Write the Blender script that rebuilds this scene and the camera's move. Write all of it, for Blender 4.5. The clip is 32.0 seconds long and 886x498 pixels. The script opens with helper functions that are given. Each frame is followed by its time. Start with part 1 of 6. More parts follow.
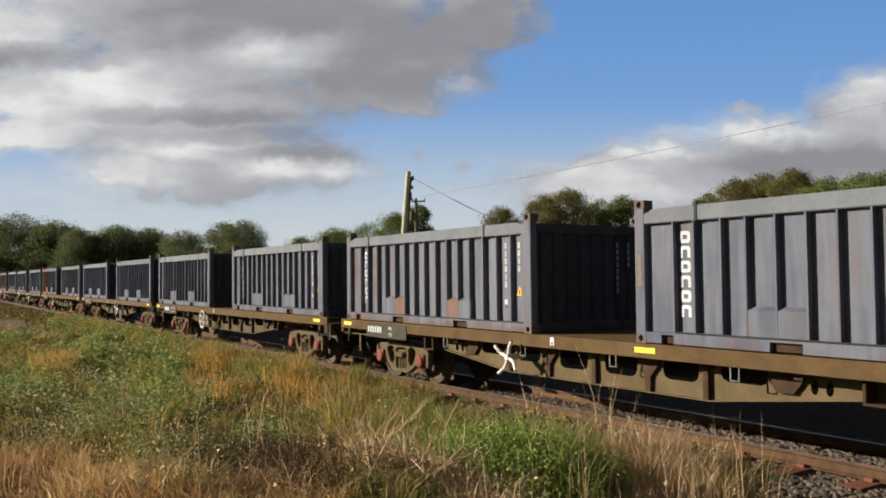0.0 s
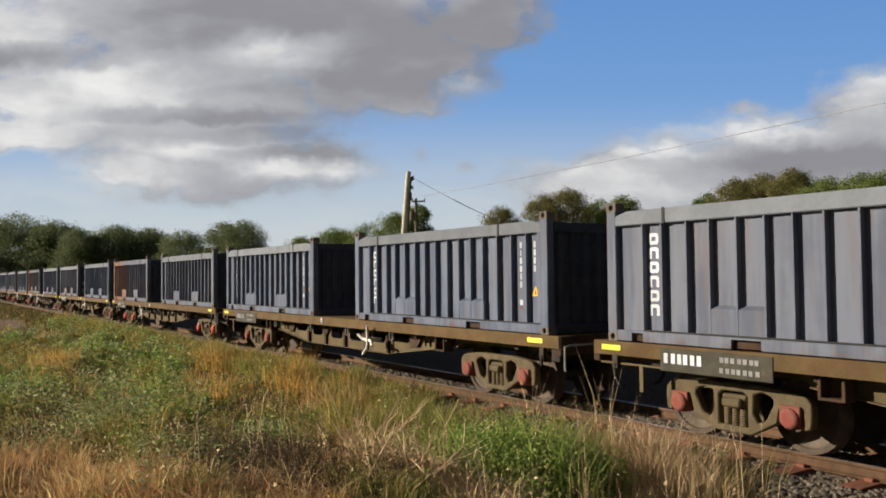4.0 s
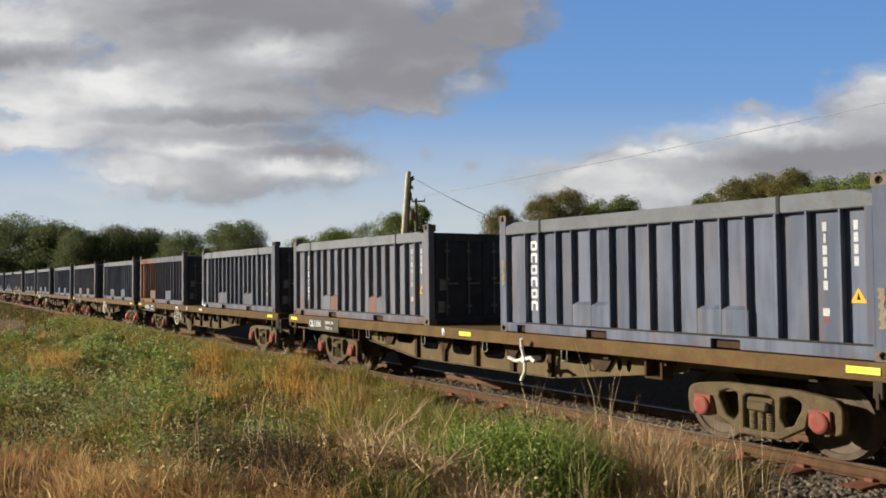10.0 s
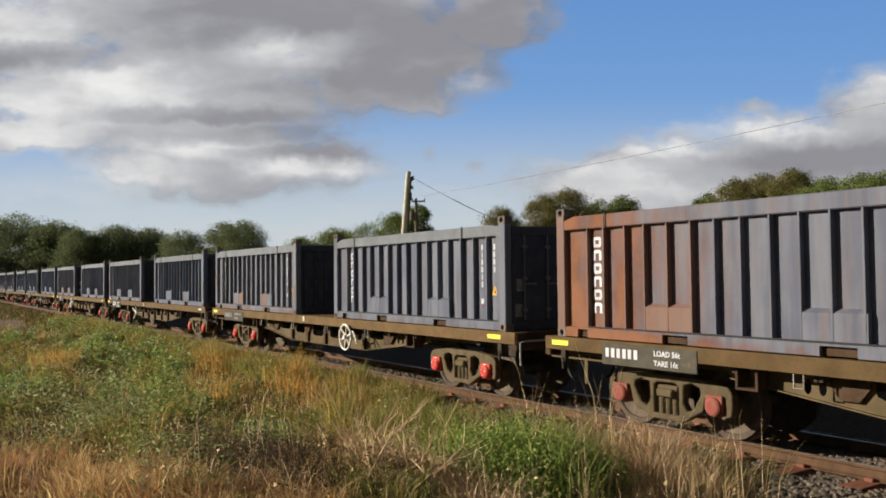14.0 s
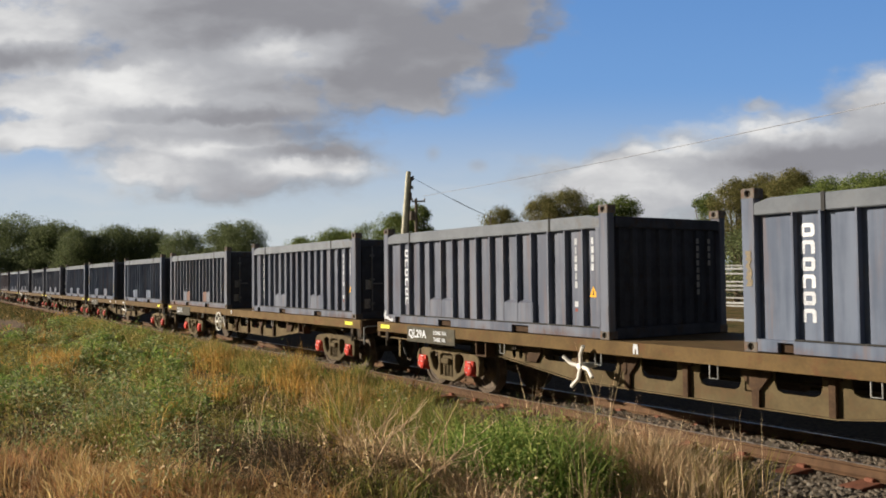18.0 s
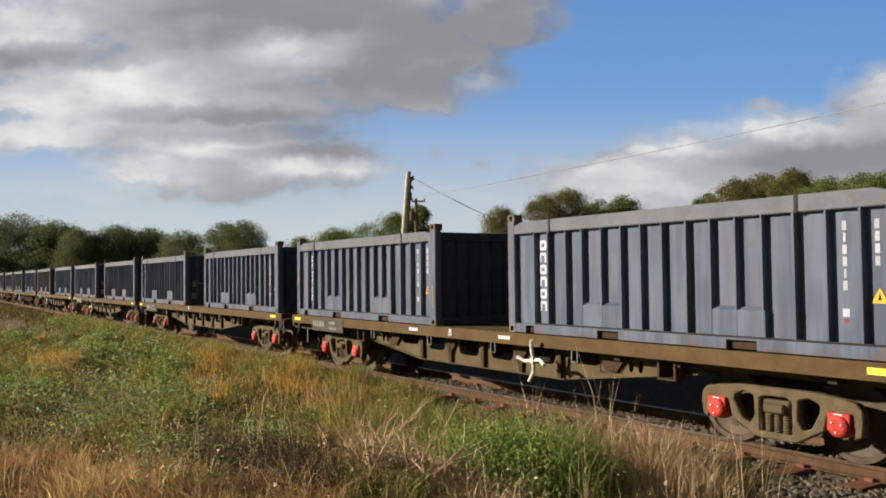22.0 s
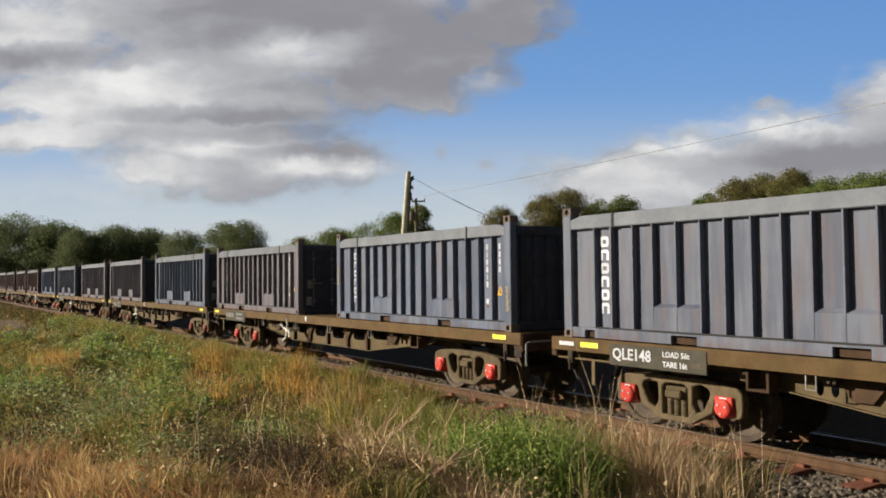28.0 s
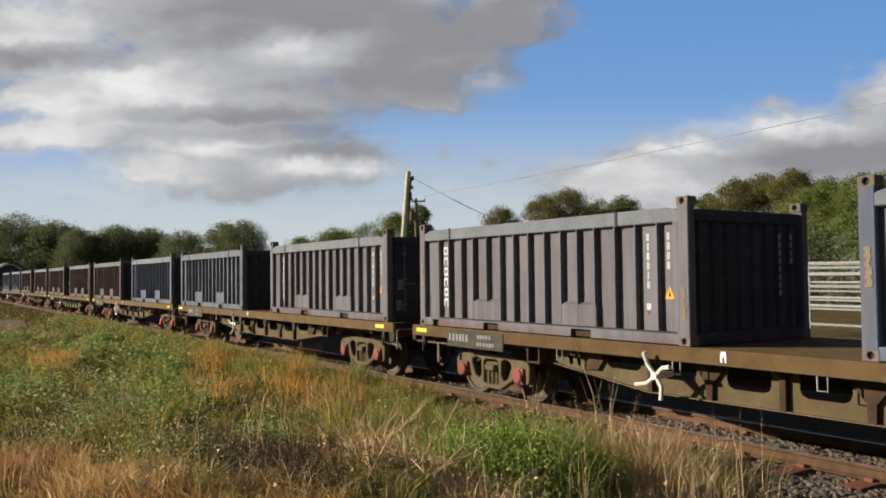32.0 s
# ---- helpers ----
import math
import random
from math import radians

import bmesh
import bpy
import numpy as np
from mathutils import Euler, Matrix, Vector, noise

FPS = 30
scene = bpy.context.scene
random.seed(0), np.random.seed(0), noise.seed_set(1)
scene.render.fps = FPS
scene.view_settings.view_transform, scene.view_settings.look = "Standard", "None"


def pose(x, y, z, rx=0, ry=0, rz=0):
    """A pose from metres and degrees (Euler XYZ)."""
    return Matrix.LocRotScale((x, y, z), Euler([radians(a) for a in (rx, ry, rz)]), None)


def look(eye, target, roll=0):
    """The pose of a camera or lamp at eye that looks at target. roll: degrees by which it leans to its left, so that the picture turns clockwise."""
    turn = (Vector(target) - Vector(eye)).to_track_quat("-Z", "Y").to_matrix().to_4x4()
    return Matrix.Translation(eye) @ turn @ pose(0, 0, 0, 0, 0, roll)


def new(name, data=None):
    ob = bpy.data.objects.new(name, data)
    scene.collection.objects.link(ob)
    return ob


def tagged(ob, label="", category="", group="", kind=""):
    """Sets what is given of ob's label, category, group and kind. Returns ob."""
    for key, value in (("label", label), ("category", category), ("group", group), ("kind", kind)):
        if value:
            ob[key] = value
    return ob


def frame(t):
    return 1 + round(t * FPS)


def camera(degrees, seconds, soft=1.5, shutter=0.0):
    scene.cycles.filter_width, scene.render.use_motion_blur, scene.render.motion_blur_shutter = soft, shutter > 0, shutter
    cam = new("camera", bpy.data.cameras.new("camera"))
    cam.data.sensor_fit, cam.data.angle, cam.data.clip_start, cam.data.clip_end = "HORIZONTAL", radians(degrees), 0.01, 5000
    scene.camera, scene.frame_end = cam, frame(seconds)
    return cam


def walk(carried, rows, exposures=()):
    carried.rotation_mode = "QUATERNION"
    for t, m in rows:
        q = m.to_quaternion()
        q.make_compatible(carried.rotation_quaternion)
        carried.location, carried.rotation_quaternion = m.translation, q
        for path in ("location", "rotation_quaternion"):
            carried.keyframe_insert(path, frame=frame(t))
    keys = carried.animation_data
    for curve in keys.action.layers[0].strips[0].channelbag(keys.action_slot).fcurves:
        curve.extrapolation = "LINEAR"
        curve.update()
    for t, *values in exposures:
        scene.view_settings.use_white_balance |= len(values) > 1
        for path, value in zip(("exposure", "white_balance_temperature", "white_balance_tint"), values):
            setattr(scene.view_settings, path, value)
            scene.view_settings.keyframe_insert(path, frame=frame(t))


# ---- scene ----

# The track runs along x at y = TRACK; z = 0 is the top of the rails.
TRACK = 8.955
DECK = 1.15
CAM = (0.0, 0.0, 2.047)
CAM_TILT, CAM_LEAN, CAM_TURN = 1.77, 0.45, 56.58
SLOPE = 0.0045  # the line climbs gently towards +x


def grade(x):
    """Height of the rails along the line."""
    return SLOPE * (min(60.0, max(x, -420.0)) + 9.0)


def camera_pose(turn=0.0, tilt=0.0):
    return Matrix.Translation(CAM) @ Euler((0, 0, radians(CAM_TURN + turn))).to_matrix().to_4x4() @ pose(0, 0, 0, 90 + CAM_TILT + tilt) @ pose(0, 0, 0, 0, 0, -CAM_LEAN)


cam = camera(57.24, 32.0, soft=1.75)
walk(cam, [(0, camera_pose()), (32.0, camera_pose())], exposures=[(0, 0.54), (32.0, 0.54)])

# ---- sky, sun ----
SUN_EL, SUN_TO = 19.0, Vector((-0.65, -0.76, 0))
world = bpy.data.worlds.new("sky")
scene.world = world
world.use_nodes = True
wn = world.node_tree.nodes
sky = wn.new("ShaderNodeTexSky")
sky.sky_type, sky.sun_disc = "NISHITA", False
sky.sun_elevation = radians(SUN_EL)
sky.sun_rotation = math.atan2(SUN_TO.x, SUN_TO.y)
sky.air_density, sky.dust_density, sky.ozone_density = 1.0, 0.1, 2.0
pale = wn.new("ShaderNodeHueSaturation")
pale.inputs["Saturation"].default_value = 0.5
world.node_tree.links.new(sky.outputs[0], pale.inputs["Color"])
world.node_tree.links.new(pale.outputs[0], wn["Background"].inputs[0])
wn["Background"].inputs[1].default_value = 0.021
sun_data = bpy.data.lights.new("sun", "SUN")
sun_data.energy, sun_data.angle, sun_data.color = 5.0, radians(0.6), (1.0, 0.88, 0.725)
sun = new("sun", sun_data)
sun_dir = SUN_TO.normalized() * math.cos(radians(SUN_EL)) + Vector((0, 0, math.sin(radians(SUN_EL))))
sun.matrix_world = look(sun_dir * 50, (0, 0, 0))


# ---- materials ----
class Nodes:
    """Short ways to write a node tree."""

    def __init__(self, name):
        self.mat = bpy.data.materials.new(name)
        self.mat.use_nodes = True
        self.tree = self.mat.node_tree
        self.bsdf = self.tree.nodes["Principled BSDF"]
        self.out = self.tree.nodes["Material Output"]

    def put(self, socket, value):
        if isinstance(value, bpy.types.NodeSocket):
            self.tree.links.new(value, socket)
        elif value is not None:
            socket.default_value = value

    def node(self, kind, inputs=(), **props):
        n = self.tree.nodes.new(kind)
        if "operation" in props:
            n.operation, n.use_clamp = props["operation"], props.get("use_clamp", False)
        if "interpolation_type" in props:
            n.interpolation_type = props["interpolation_type"]
        if "data_type" in props:
            n.data_type, n.blend_type = props["data_type"], props["blend_type"]
        for k, v in dict(inputs).items():
            self.put(n.inputs[k], v)
        return n

    def math(self, op, a, b=0.0, c=0.0, clamp=False):
        n = self.node("ShaderNodeMath", {0: a, 1: b, 2: c}, operation=op, use_clamp=clamp)
        return n.outputs[0]

    def coords(self, kind="Object"):
        return self.node("ShaderNodeTexCoord").outputs[kind]

    def scaled(self, vec, x, y, z):
        return self.node("ShaderNodeMapping", {"Vector": vec, "Scale": (x, y, z)}).outputs[0]

    def noise(self, vec, scale, detail=4.0, rough=0.55, colour=False):
        n = self.node("ShaderNodeTexNoise", {"Vector": vec, "Scale": scale, "Detail": detail, "Roughness": rough})
        return n.outputs[1 if colour else 0]

    def ramp(self, fac, lo, hi, a=0.0, b=1.0):
        n = self.node("ShaderNodeMapRange", {"Value": fac, "From Min": lo, "From Max": hi, "To Min": a, "To Max": b}, interpolation_type="SMOOTHSTEP")
        return n.outputs[0]

    def mix(self, fac, a, b, blend="MIX"):
        n = self.node("ShaderNodeMix", data_type="RGBA", blend_type=blend)
        self.put(n.inputs[0], fac)
        for s, v in ((n.inputs[6], a), (n.inputs[7], b)):
            self.put(s, (*v, 1.0) if isinstance(v, tuple) and len(v) == 3 else v)
        return n.outputs[2]

    def bump(self, height, strength=0.3, distance=0.01):
        n = self.node("ShaderNodeBump", {"Height": height, "Strength": strength, "Distance": distance})
        self.put(self.bsdf.inputs["Normal"], n.outputs[0])

    def set(self, colour=None, rough=None, metal=None, spec=None):
        b = self.bsdf.inputs
        self.put(b["Base Color"], (*colour, 1.0) if isinstance(colour, tuple) and len(colour) == 3 else colour)
        self.put(b["Roughness"], rough)
        self.put(b["Metallic"], metal)
        self.put(b["Specular IOR Level"], spec)
        return self.mat


def plain(name, a, b, scale=6.0, rough=0.6, metal=0.0, bump=0.25, dust=None, dust_lo=0.5, per_object=0.12, spec=0.18):
    """Two tones mixed by coarse and fine noise, an optional layer of dust or rust, and a little change from piece to piece."""
    n = Nodes(name)
    v = n.coords()
    coarse, fine = n.noise(v, scale), n.noise(v, scale * 9, 5, 0.65)
    col = n.mix(n.ramp(n.math("ADD", n.math("MULTIPLY", coarse, 0.65), n.math("MULTIPLY", fine, 0.35)), 0.35, 0.65), a, b)
    if dust:
        col = n.mix(n.ramp(n.noise(v, scale * 1.7, 6, 0.7), dust_lo - 0.08, dust_lo + 0.16), col, dust)
    rnd = n.node("ShaderNodeObjectInfo").outputs["Random"]
    col = n.mix(1.0, col, n.node("ShaderNodeCombineColor", {0: n.ramp(rnd, 0, 1, 1 - per_object, 1 + per_object), 1: n.ramp(rnd, 0, 1, 1 - per_object, 1 + per_object), 2: n.ramp(rnd, 0, 1, 1 - per_object, 1 + per_object)}).outputs[0], "MULTIPLY")
    n.bump(fine, bump, 0.01)
    return n.set(col, n.ramp(fine, 0.3, 0.7, rough - 0.08, rough + 0.1), metal, spec)


def container_paint(name, base, base2, rust, rust_end, amount):
    """Weathered container paint: streaks, chalking, and rust that gathers at one end."""
    n = Nodes(name)
    v = n.coords()
    place = n.node("ShaderNodeVectorMath", {0: v, 1: n.node("ShaderNodeObjectInfo").outputs["Location"]})
    rnd = n.node("ShaderNodeObjectInfo").outputs["Random"]
    shift = n.node("ShaderNodeCombineXYZ", {0: n.math("MULTIPLY", rnd, 37.0), 1: n.math("MULTIPLY", rnd, 11.0)})
    place.operation = "ADD"
    n.put(place.inputs[1], shift.outputs[0])
    p = place.outputs[0]
    streak = n.noise(n.scaled(p, 11.0, 9.0, 0.8), 1.0, 5, 0.6)
    panel = n.noise(n.scaled(p, 2.4, 1.0, 0.35), 1.0, 3, 0.6)
    cloudy = n.noise(p, 1.6, 5, 0.6)
    fine = n.noise(p, 40.0, 5, 0.7)
    tone = n.math("ADD", n.math("MULTIPLY", panel, 0.5), n.math("ADD", n.math("MULTIPLY", cloudy, 0.25), n.math("MULTIPLY", streak, 0.25)))
    col = n.mix(n.ramp(tone, 0.41, 0.59), base, base2)
    col = n.mix(n.math("MULTIPLY", n.ramp(n.noise(n.scaled(p, 6.0, 6.0, 0.5), 1.0, 6, 0.7), 0.48, 0.70), 0.65), col, (0.165, 0.130, 0.128))
    xyz = n.node("ShaderNodeSeparateXYZ", {0: v})
    end = n.math("ADD", n.math("MULTIPLY", n.ramp(xyz.outputs[0], 1.4, -3.4), rust_end), n.ramp(xyz.outputs[2], 0.17, 0.02, 0.0, 0.16))
    spots = n.math("ADD", n.math("MULTIPLY", n.noise(n.scaled(p, 2.2, 2.2, 0.7), 1.0, 6, 0.65), 0.75), n.math("MULTIPLY", fine, 0.25))
    mask = n.ramp(n.math("ADD", spots, n.math("ADD", end, amount)), 0.52, 0.84)
    two = n.mix(n.ramp(cloudy, 0.4, 0.6), rust, tuple(c * 0.72 for c in rust))
    col = n.mix(mask, col, two)
    col = n.mix(n.math("MULTIPLY", n.ramp(n.math("ADD", spots, n.math("ADD", end, amount)), 0.74, 0.86), 0.7), col, (0.26, 0.115, 0.06))
    n.bump(n.math("ADD", fine, n.math("MULTIPLY", streak, 0.5)), 0.18, 0.01)
    return n.set(col, n.math("ADD", n.math("MULTIPLY", mask, 0.2), n.ramp(cloudy, 0.3, 0.7, 0.48, 0.66)), 0.0, 0.15)


RUST = (0.155, 0.085, 0.056)
PAINTS = {
    "grey": container_paint("slate_grey_paint", (0.094, 0.109, 0.152), (0.158, 0.176, 0.222), RUST, 0.0, -0.06),
    "blue": container_paint("blue_grey_paint", (0.084, 0.106, 0.158), (0.145, 0.175, 0.238), RUST, 0.0, -0.07),
    "rusty": container_paint("rusty_grey_paint", (0.096, 0.108, 0.148), (0.158, 0.172, 0.215), (0.20, 0.098, 0.066), 0.42, -0.07),
    "rusted": container_paint("rusted_end_paint", (0.185, 0.115, 0.095), (0.21, 0.13, 0.105), (0.20, 0.098, 0.066), 0.0, 0.06),
    "brown": container_paint("brown_grey_paint", (0.118, 0.113, 0.136), (0.168, 0.162, 0.188), (0.155, 0.09, 0.065), 0.06, -0.02),
    "maroon": container_paint("maroon_brown_paint", (0.115, 0.085, 0.086), (0.16, 0.12, 0.118), (0.155, 0.085, 0.06), 0.0, -0.02),
    "patchy": container_paint("patchy_grey_paint", (0.108, 0.126, 0.168), (0.172, 0.19, 0.235), (0.18, 0.092, 0.06), 0.10, 0.0),
}
LID = plain("grey_lid_paint", (0.145, 0.163, 0.190), (0.195, 0.216, 0.245), 2.0, 0.7, dust=(0.15, 0.135, 0.125), dust_lo=0.64)
# navy for the ends, darkened by the shade that falls on them
SHADED_END = plain("shaded_end_paint", (0.048, 0.054, 0.070), (0.075, 0.080, 0.100), 3.0, 0.85, dust=(0.075, 0.055, 0.045), dust_lo=0.6, spec=0.06)
CASTING = plain("casting_steel", (0.115, 0.108, 0.105), (0.185, 0.165, 0.142), 12.0, 0.75, dust=(0.17, 0.09, 0.055), dust_lo=0.56)
DECK_BROWN = plain("dusty_brown_steel", (0.096, 0.064, 0.029), (0.153, 0.102, 0.046), 2.6, 0.85, dust=(0.125, 0.062, 0.032), dust_lo=0.57, bump=0.5)
FRAME_BROWN = plain("dusty_olive_steel", (0.098, 0.075, 0.040), (0.152, 0.118, 0.064), 2.5, 0.85, dust=(0.13, 0.083, 0.045), dust_lo=0.55, bump=0.4)
BOGIE = plain("dusty_cast_steel", (0.098, 0.077, 0.045), (0.15, 0.118, 0.07), 5.0, 0.9, dust=(0.095, 0.062, 0.04), dust_lo=0.6, bump=0.6)
BRACKET = plain("dark_brown_bracket_steel", (0.045, 0.027, 0.017), (0.08, 0.05, 0.03), 4.0, 0.85, dust=(0.1, 0.06, 0.035), dust_lo=0.6, bump=0.5)
UNDER = plain("grimy_underframe_steel", (0.035, 0.028, 0.022), (0.06, 0.048, 0.036), 5.0, 0.85, bump=0.5)
WHEEL = plain("wheel_steel", (0.075, 0.058, 0.045), (0.12, 0.095, 0.07), 6.0, 0.7, 0.3)
RED = plain("red_paint", (0.52, 0.045, 0.035), (0.60, 0.075, 0.05), 9.0, 0.5, dust=(0.22, 0.06, 0.045), dust_lo=0.66)
FADED_RED = plain("faded_red_paint", (0.235, 0.052, 0.043), (0.29, 0.078, 0.06), 9.0, 0.7, dust=(0.16, 0.10, 0.07), dust_lo=0.52)
WHITE = plain("white_paint", (0.74, 0.72, 0.66), (0.82, 0.80, 0.75), 14.0, 0.55, dust=(0.42, 0.36, 0.28), dust_lo=0.68)
MARK_WHITE = plain("white_marking", (0.57, 0.61, 0.66), (0.72, 0.75, 0.80), 20.0, 0.6, dust=(0.3, 0.31, 0.33), dust_lo=0.58)
ROD = plain("grey_rod_steel", (0.14, 0.145, 0.16), (0.20, 0.205, 0.22), 12.0, 0.6)
DULL_MARK = plain("dull_marking", (0.42, 0.45, 0.49), (0.6, 0.63, 0.67), 25.0, 0.65, dust=(0.2, 0.2, 0.21), dust_lo=0.55)
FAINT_MARK = plain("faint_marking", (0.2, 0.2, 0.2), (0.32, 0.32, 0.32), 25.0, 0.7)
YELLOW = plain("reflective_yellow", (0.80, 0.78, 0.05), (0.9, 0.88, 0.16), 12.0, 0.35, dust=(0.5, 0.4, 0.08), dust_lo=0.7)
AMBER = plain("amber_sticker", (0.78, 0.40, 0.03), (0.85, 0.46, 0.05), 15.0, 0.5)
BLACK = plain("black_ink", (0.02, 0.02, 0.02), (0.03, 0.03, 0.03), 10.0, 0.6)
PLATE = plain("dark_number_board", (0.055, 0.052, 0.04), (0.085, 0.078, 0.06), 5.0, 0.75, dust=(0.15, 0.11, 0.07), dust_lo=0.62)
STAIN = plain("yellow_scuff", (0.34, 0.28, 0.17), (0.24, 0.2, 0.14), 30.0, 0.8, dust=(0.16, 0.14, 0.13), dust_lo=0.5)
RAIL = plain("rusty_rail_steel", (0.075, 0.044, 0.026), (0.135, 0.078, 0.044), 5.0, 0.8, dust=(0.13, 0.075, 0.042), dust_lo=0.5)
RAIL_TOP = plain("worn_rail_head", (0.30, 0.25, 0.21), (0.4, 0.35, 0.3), 3.0, 0.4, 0.7)
SLEEPER = plain("rusty_sleeper_steel", (0.21, 0.085, 0.056), (0.29, 0.125, 0.08), 7.0, 0.85, dust=(0.17, 0.08, 0.05), dust_lo=0.55, bump=0.5)
TANK = plain("cream_tank_paint", (0.58, 0.55, 0.49), (0.7, 0.67, 0.6), 2.0, 0.5, dust=(0.4, 0.33, 0.25), dust_lo=0.6)
GALV = plain("galvanised_rail", (0.25, 0.26, 0.255), (0.35, 0.36, 0.355), 8.0, 0.65, 0.1, dust=(0.25, 0.21, 0.16), dust_lo=0.56)
TIMBER = plain("weathered_timber", (0.22, 0.165, 0.11), (0.32, 0.25, 0.17), 4.0, 0.9, bump=0.6)
POLE_WOOD = plain("pale_pole_timber", (0.46, 0.45, 0.34), (0.6, 0.58, 0.46), 3.0, 0.85, bump=0.5)
POLE_DARK = plain("dark_pole_timber", (0.13, 0.11, 0.09), (0.2, 0.17, 0.14), 4.0, 0.85)
CABLE = plain("black_cable", (0.20, 0.21, 0.235), (0.28, 0.29, 0.32), 3.0, 0.7)
PORCELAIN = plain("grey_insulator", (0.3, 0.3, 0.32), (0.4, 0.4, 0.42), 6.0, 0.3)
BARK = plain("tree_bark", (0.11, 0.085, 0.06), (0.19, 0.15, 0.11), 5.0, 0.95, bump=0.8)


def leafy(name, tones, through_light=0.35, scale=0.35):
    """Leaves and grass: three tones by island and by place, and light that comes through."""
    n = Nodes(name)
    v = n.node("ShaderNodeNewGeometry")
    island, place = v.outputs["Random Per Island"], v.outputs["Position"]
    a, b, c = tones
    col = n.mix(n.ramp(n.noise(place, scale, 4), 0.36, 0.64), a, b)
    col = n.mix(n.math("MULTIPLY", n.ramp(island, 0.45, 1.0), 0.85), col, c)
    col = n.mix(1.0, col, n.node("ShaderNodeCombineColor", {0: n.ramp(island, 0, 1, 0.7, 1.3), 1: n.ramp(island, 0, 1, 0.7, 1.3), 2: n.ramp(island, 0, 1, 0.75, 1.25)}).outputs[0], "MULTIPLY")
    n.set(col, 0.75, 0.0, 0.15)
    glow = n.node("ShaderNodeBsdfTranslucent", {"Color": col})
    both = n.node("ShaderNodeMixShader", {0: through_light, 1: n.bsdf.outputs[0], 2: glow.outputs[0]})
    n.tree.links.new(both.outputs[0], n.out.inputs[0])
    return n.mat


DRY_GRASS = leafy("dry_grass", ((0.46, 0.29, 0.12), (0.56, 0.38, 0.16), (0.62, 0.49, 0.26)), 0.35, 0.9)
GREEN_GRASS = leafy("green_grass", ((0.17, 0.20, 0.05), (0.25, 0.25, 0.065), (0.40, 0.35, 0.12)), 0.4, 0.8)
WEED = leafy("fresh_green_weed", ((0.15, 0.25, 0.05), (0.225, 0.325, 0.075), (0.39, 0.43, 0.14)), 0.45, 1.5)
CLUMP = leafy("bright_clump_weed", ((0.15, 0.25, 0.05), (0.23, 0.33, 0.075), (0.42, 0.45, 0.15)), 0.45, 2.5)
GREY_WEED = leafy("grey_green_weed", ((0.145, 0.215, 0.075), (0.21, 0.27, 0.105), (0.44, 0.45, 0.27)), 0.4, 1.2)
HERB = leafy("olive_herb", ((0.20, 0.20, 0.05), (0.28, 0.25, 0.07), (0.44, 0.36, 0.13)), 0.4, 1.0)
GOLD = leafy("golden_herb", ((0.46, 0.245, 0.06), (0.56, 0.33, 0.085), (0.64, 0.44, 0.15)), 0.4, 1.0)
RED_STRAW = leafy("russet_straw", ((0.42, 0.21, 0.10), (0.55, 0.31, 0.15), (0.70, 0.48, 0.27)), 0.3, 1.6)
FAR_GRASS = leafy("far_grass", ((0.085, 0.10, 0.03), (0.125, 0.115, 0.038), (0.24, 0.15, 0.06)), 0.3, 0.12)
DARK_WEED = leafy("dark_brown_weed", ((0.085, 0.066, 0.04), (0.115, 0.083, 0.052), (0.18, 0.125, 0.08)), 0.15, 2.0)
STALK = leafy("dead_stalk", ((0.52, 0.36, 0.2), (0.6, 0.43, 0.26), (0.68, 0.54, 0.36)), 0.1, 2.0)
OLIVE_LEAF = leafy("olive_leaves", ((0.15, 0.15, 0.052), (0.185, 0.172, 0.064), (0.215, 0.19, 0.08)), 0.45, 0.3)
GREEN_LEAF = leafy("green_leaves", ((0.115, 0.16, 0.042), (0.155, 0.20, 0.056), (0.195, 0.225, 0.075)), 0.45, 0.3)
DARK_LEAF = leafy("dark_leaves", ((0.125, 0.158, 0.072), (0.16, 0.195, 0.088), (0.20, 0.23, 0.108)), 0.4, 0.3)


def ground_material():
    n = Nodes("grassy_ground")
    v = n.coords()
    big, mid, fine = n.noise(v, 0.25, 4), n.noise(v, 1.6, 5), n.noise(v, 16.0, 6, 0.7)
    soil = n.mix(n.ramp(fine, 0.35, 0.65), (0.105, 0.068, 0.036), (0.19, 0.125, 0.065))
    straw = n.mix(n.ramp(fine, 0.35, 0.65), (0.14, 0.095, 0.042), (0.22, 0.15, 0.066))
    green = n.mix(n.ramp(fine, 0.35, 0.65), (0.055, 0.06, 0.02), (0.10, 0.10, 0.034))
    col = n.mix(n.ramp(mid, 0.40, 0.62), straw, green)
    col = n.mix(n.ramp(big, 0.52, 0.66), col, soil)
    # dark ground along the line, with the train's shadow beyond it mixed in
    off = n.math("ABSOLUTE", n.math("SUBTRACT", n.node("ShaderNodeSeparateXYZ", {0: v}).outputs[1], TRACK + 4.0))
    shaded_cinder = n.mix(n.ramp(fine, 0.35, 0.65), (0.04, 0.031, 0.024), (0.085, 0.064, 0.046))
    col = n.mix(n.ramp(n.math("ADD", off, n.math("MULTIPLY", mid, 2.0)), 7.4, 5.8), col, shaded_cinder)
    n.bump(n.math("ADD", mid, fine), 0.9, 0.06)
    return n.set(col, 0.95, 0.0, 0.1)


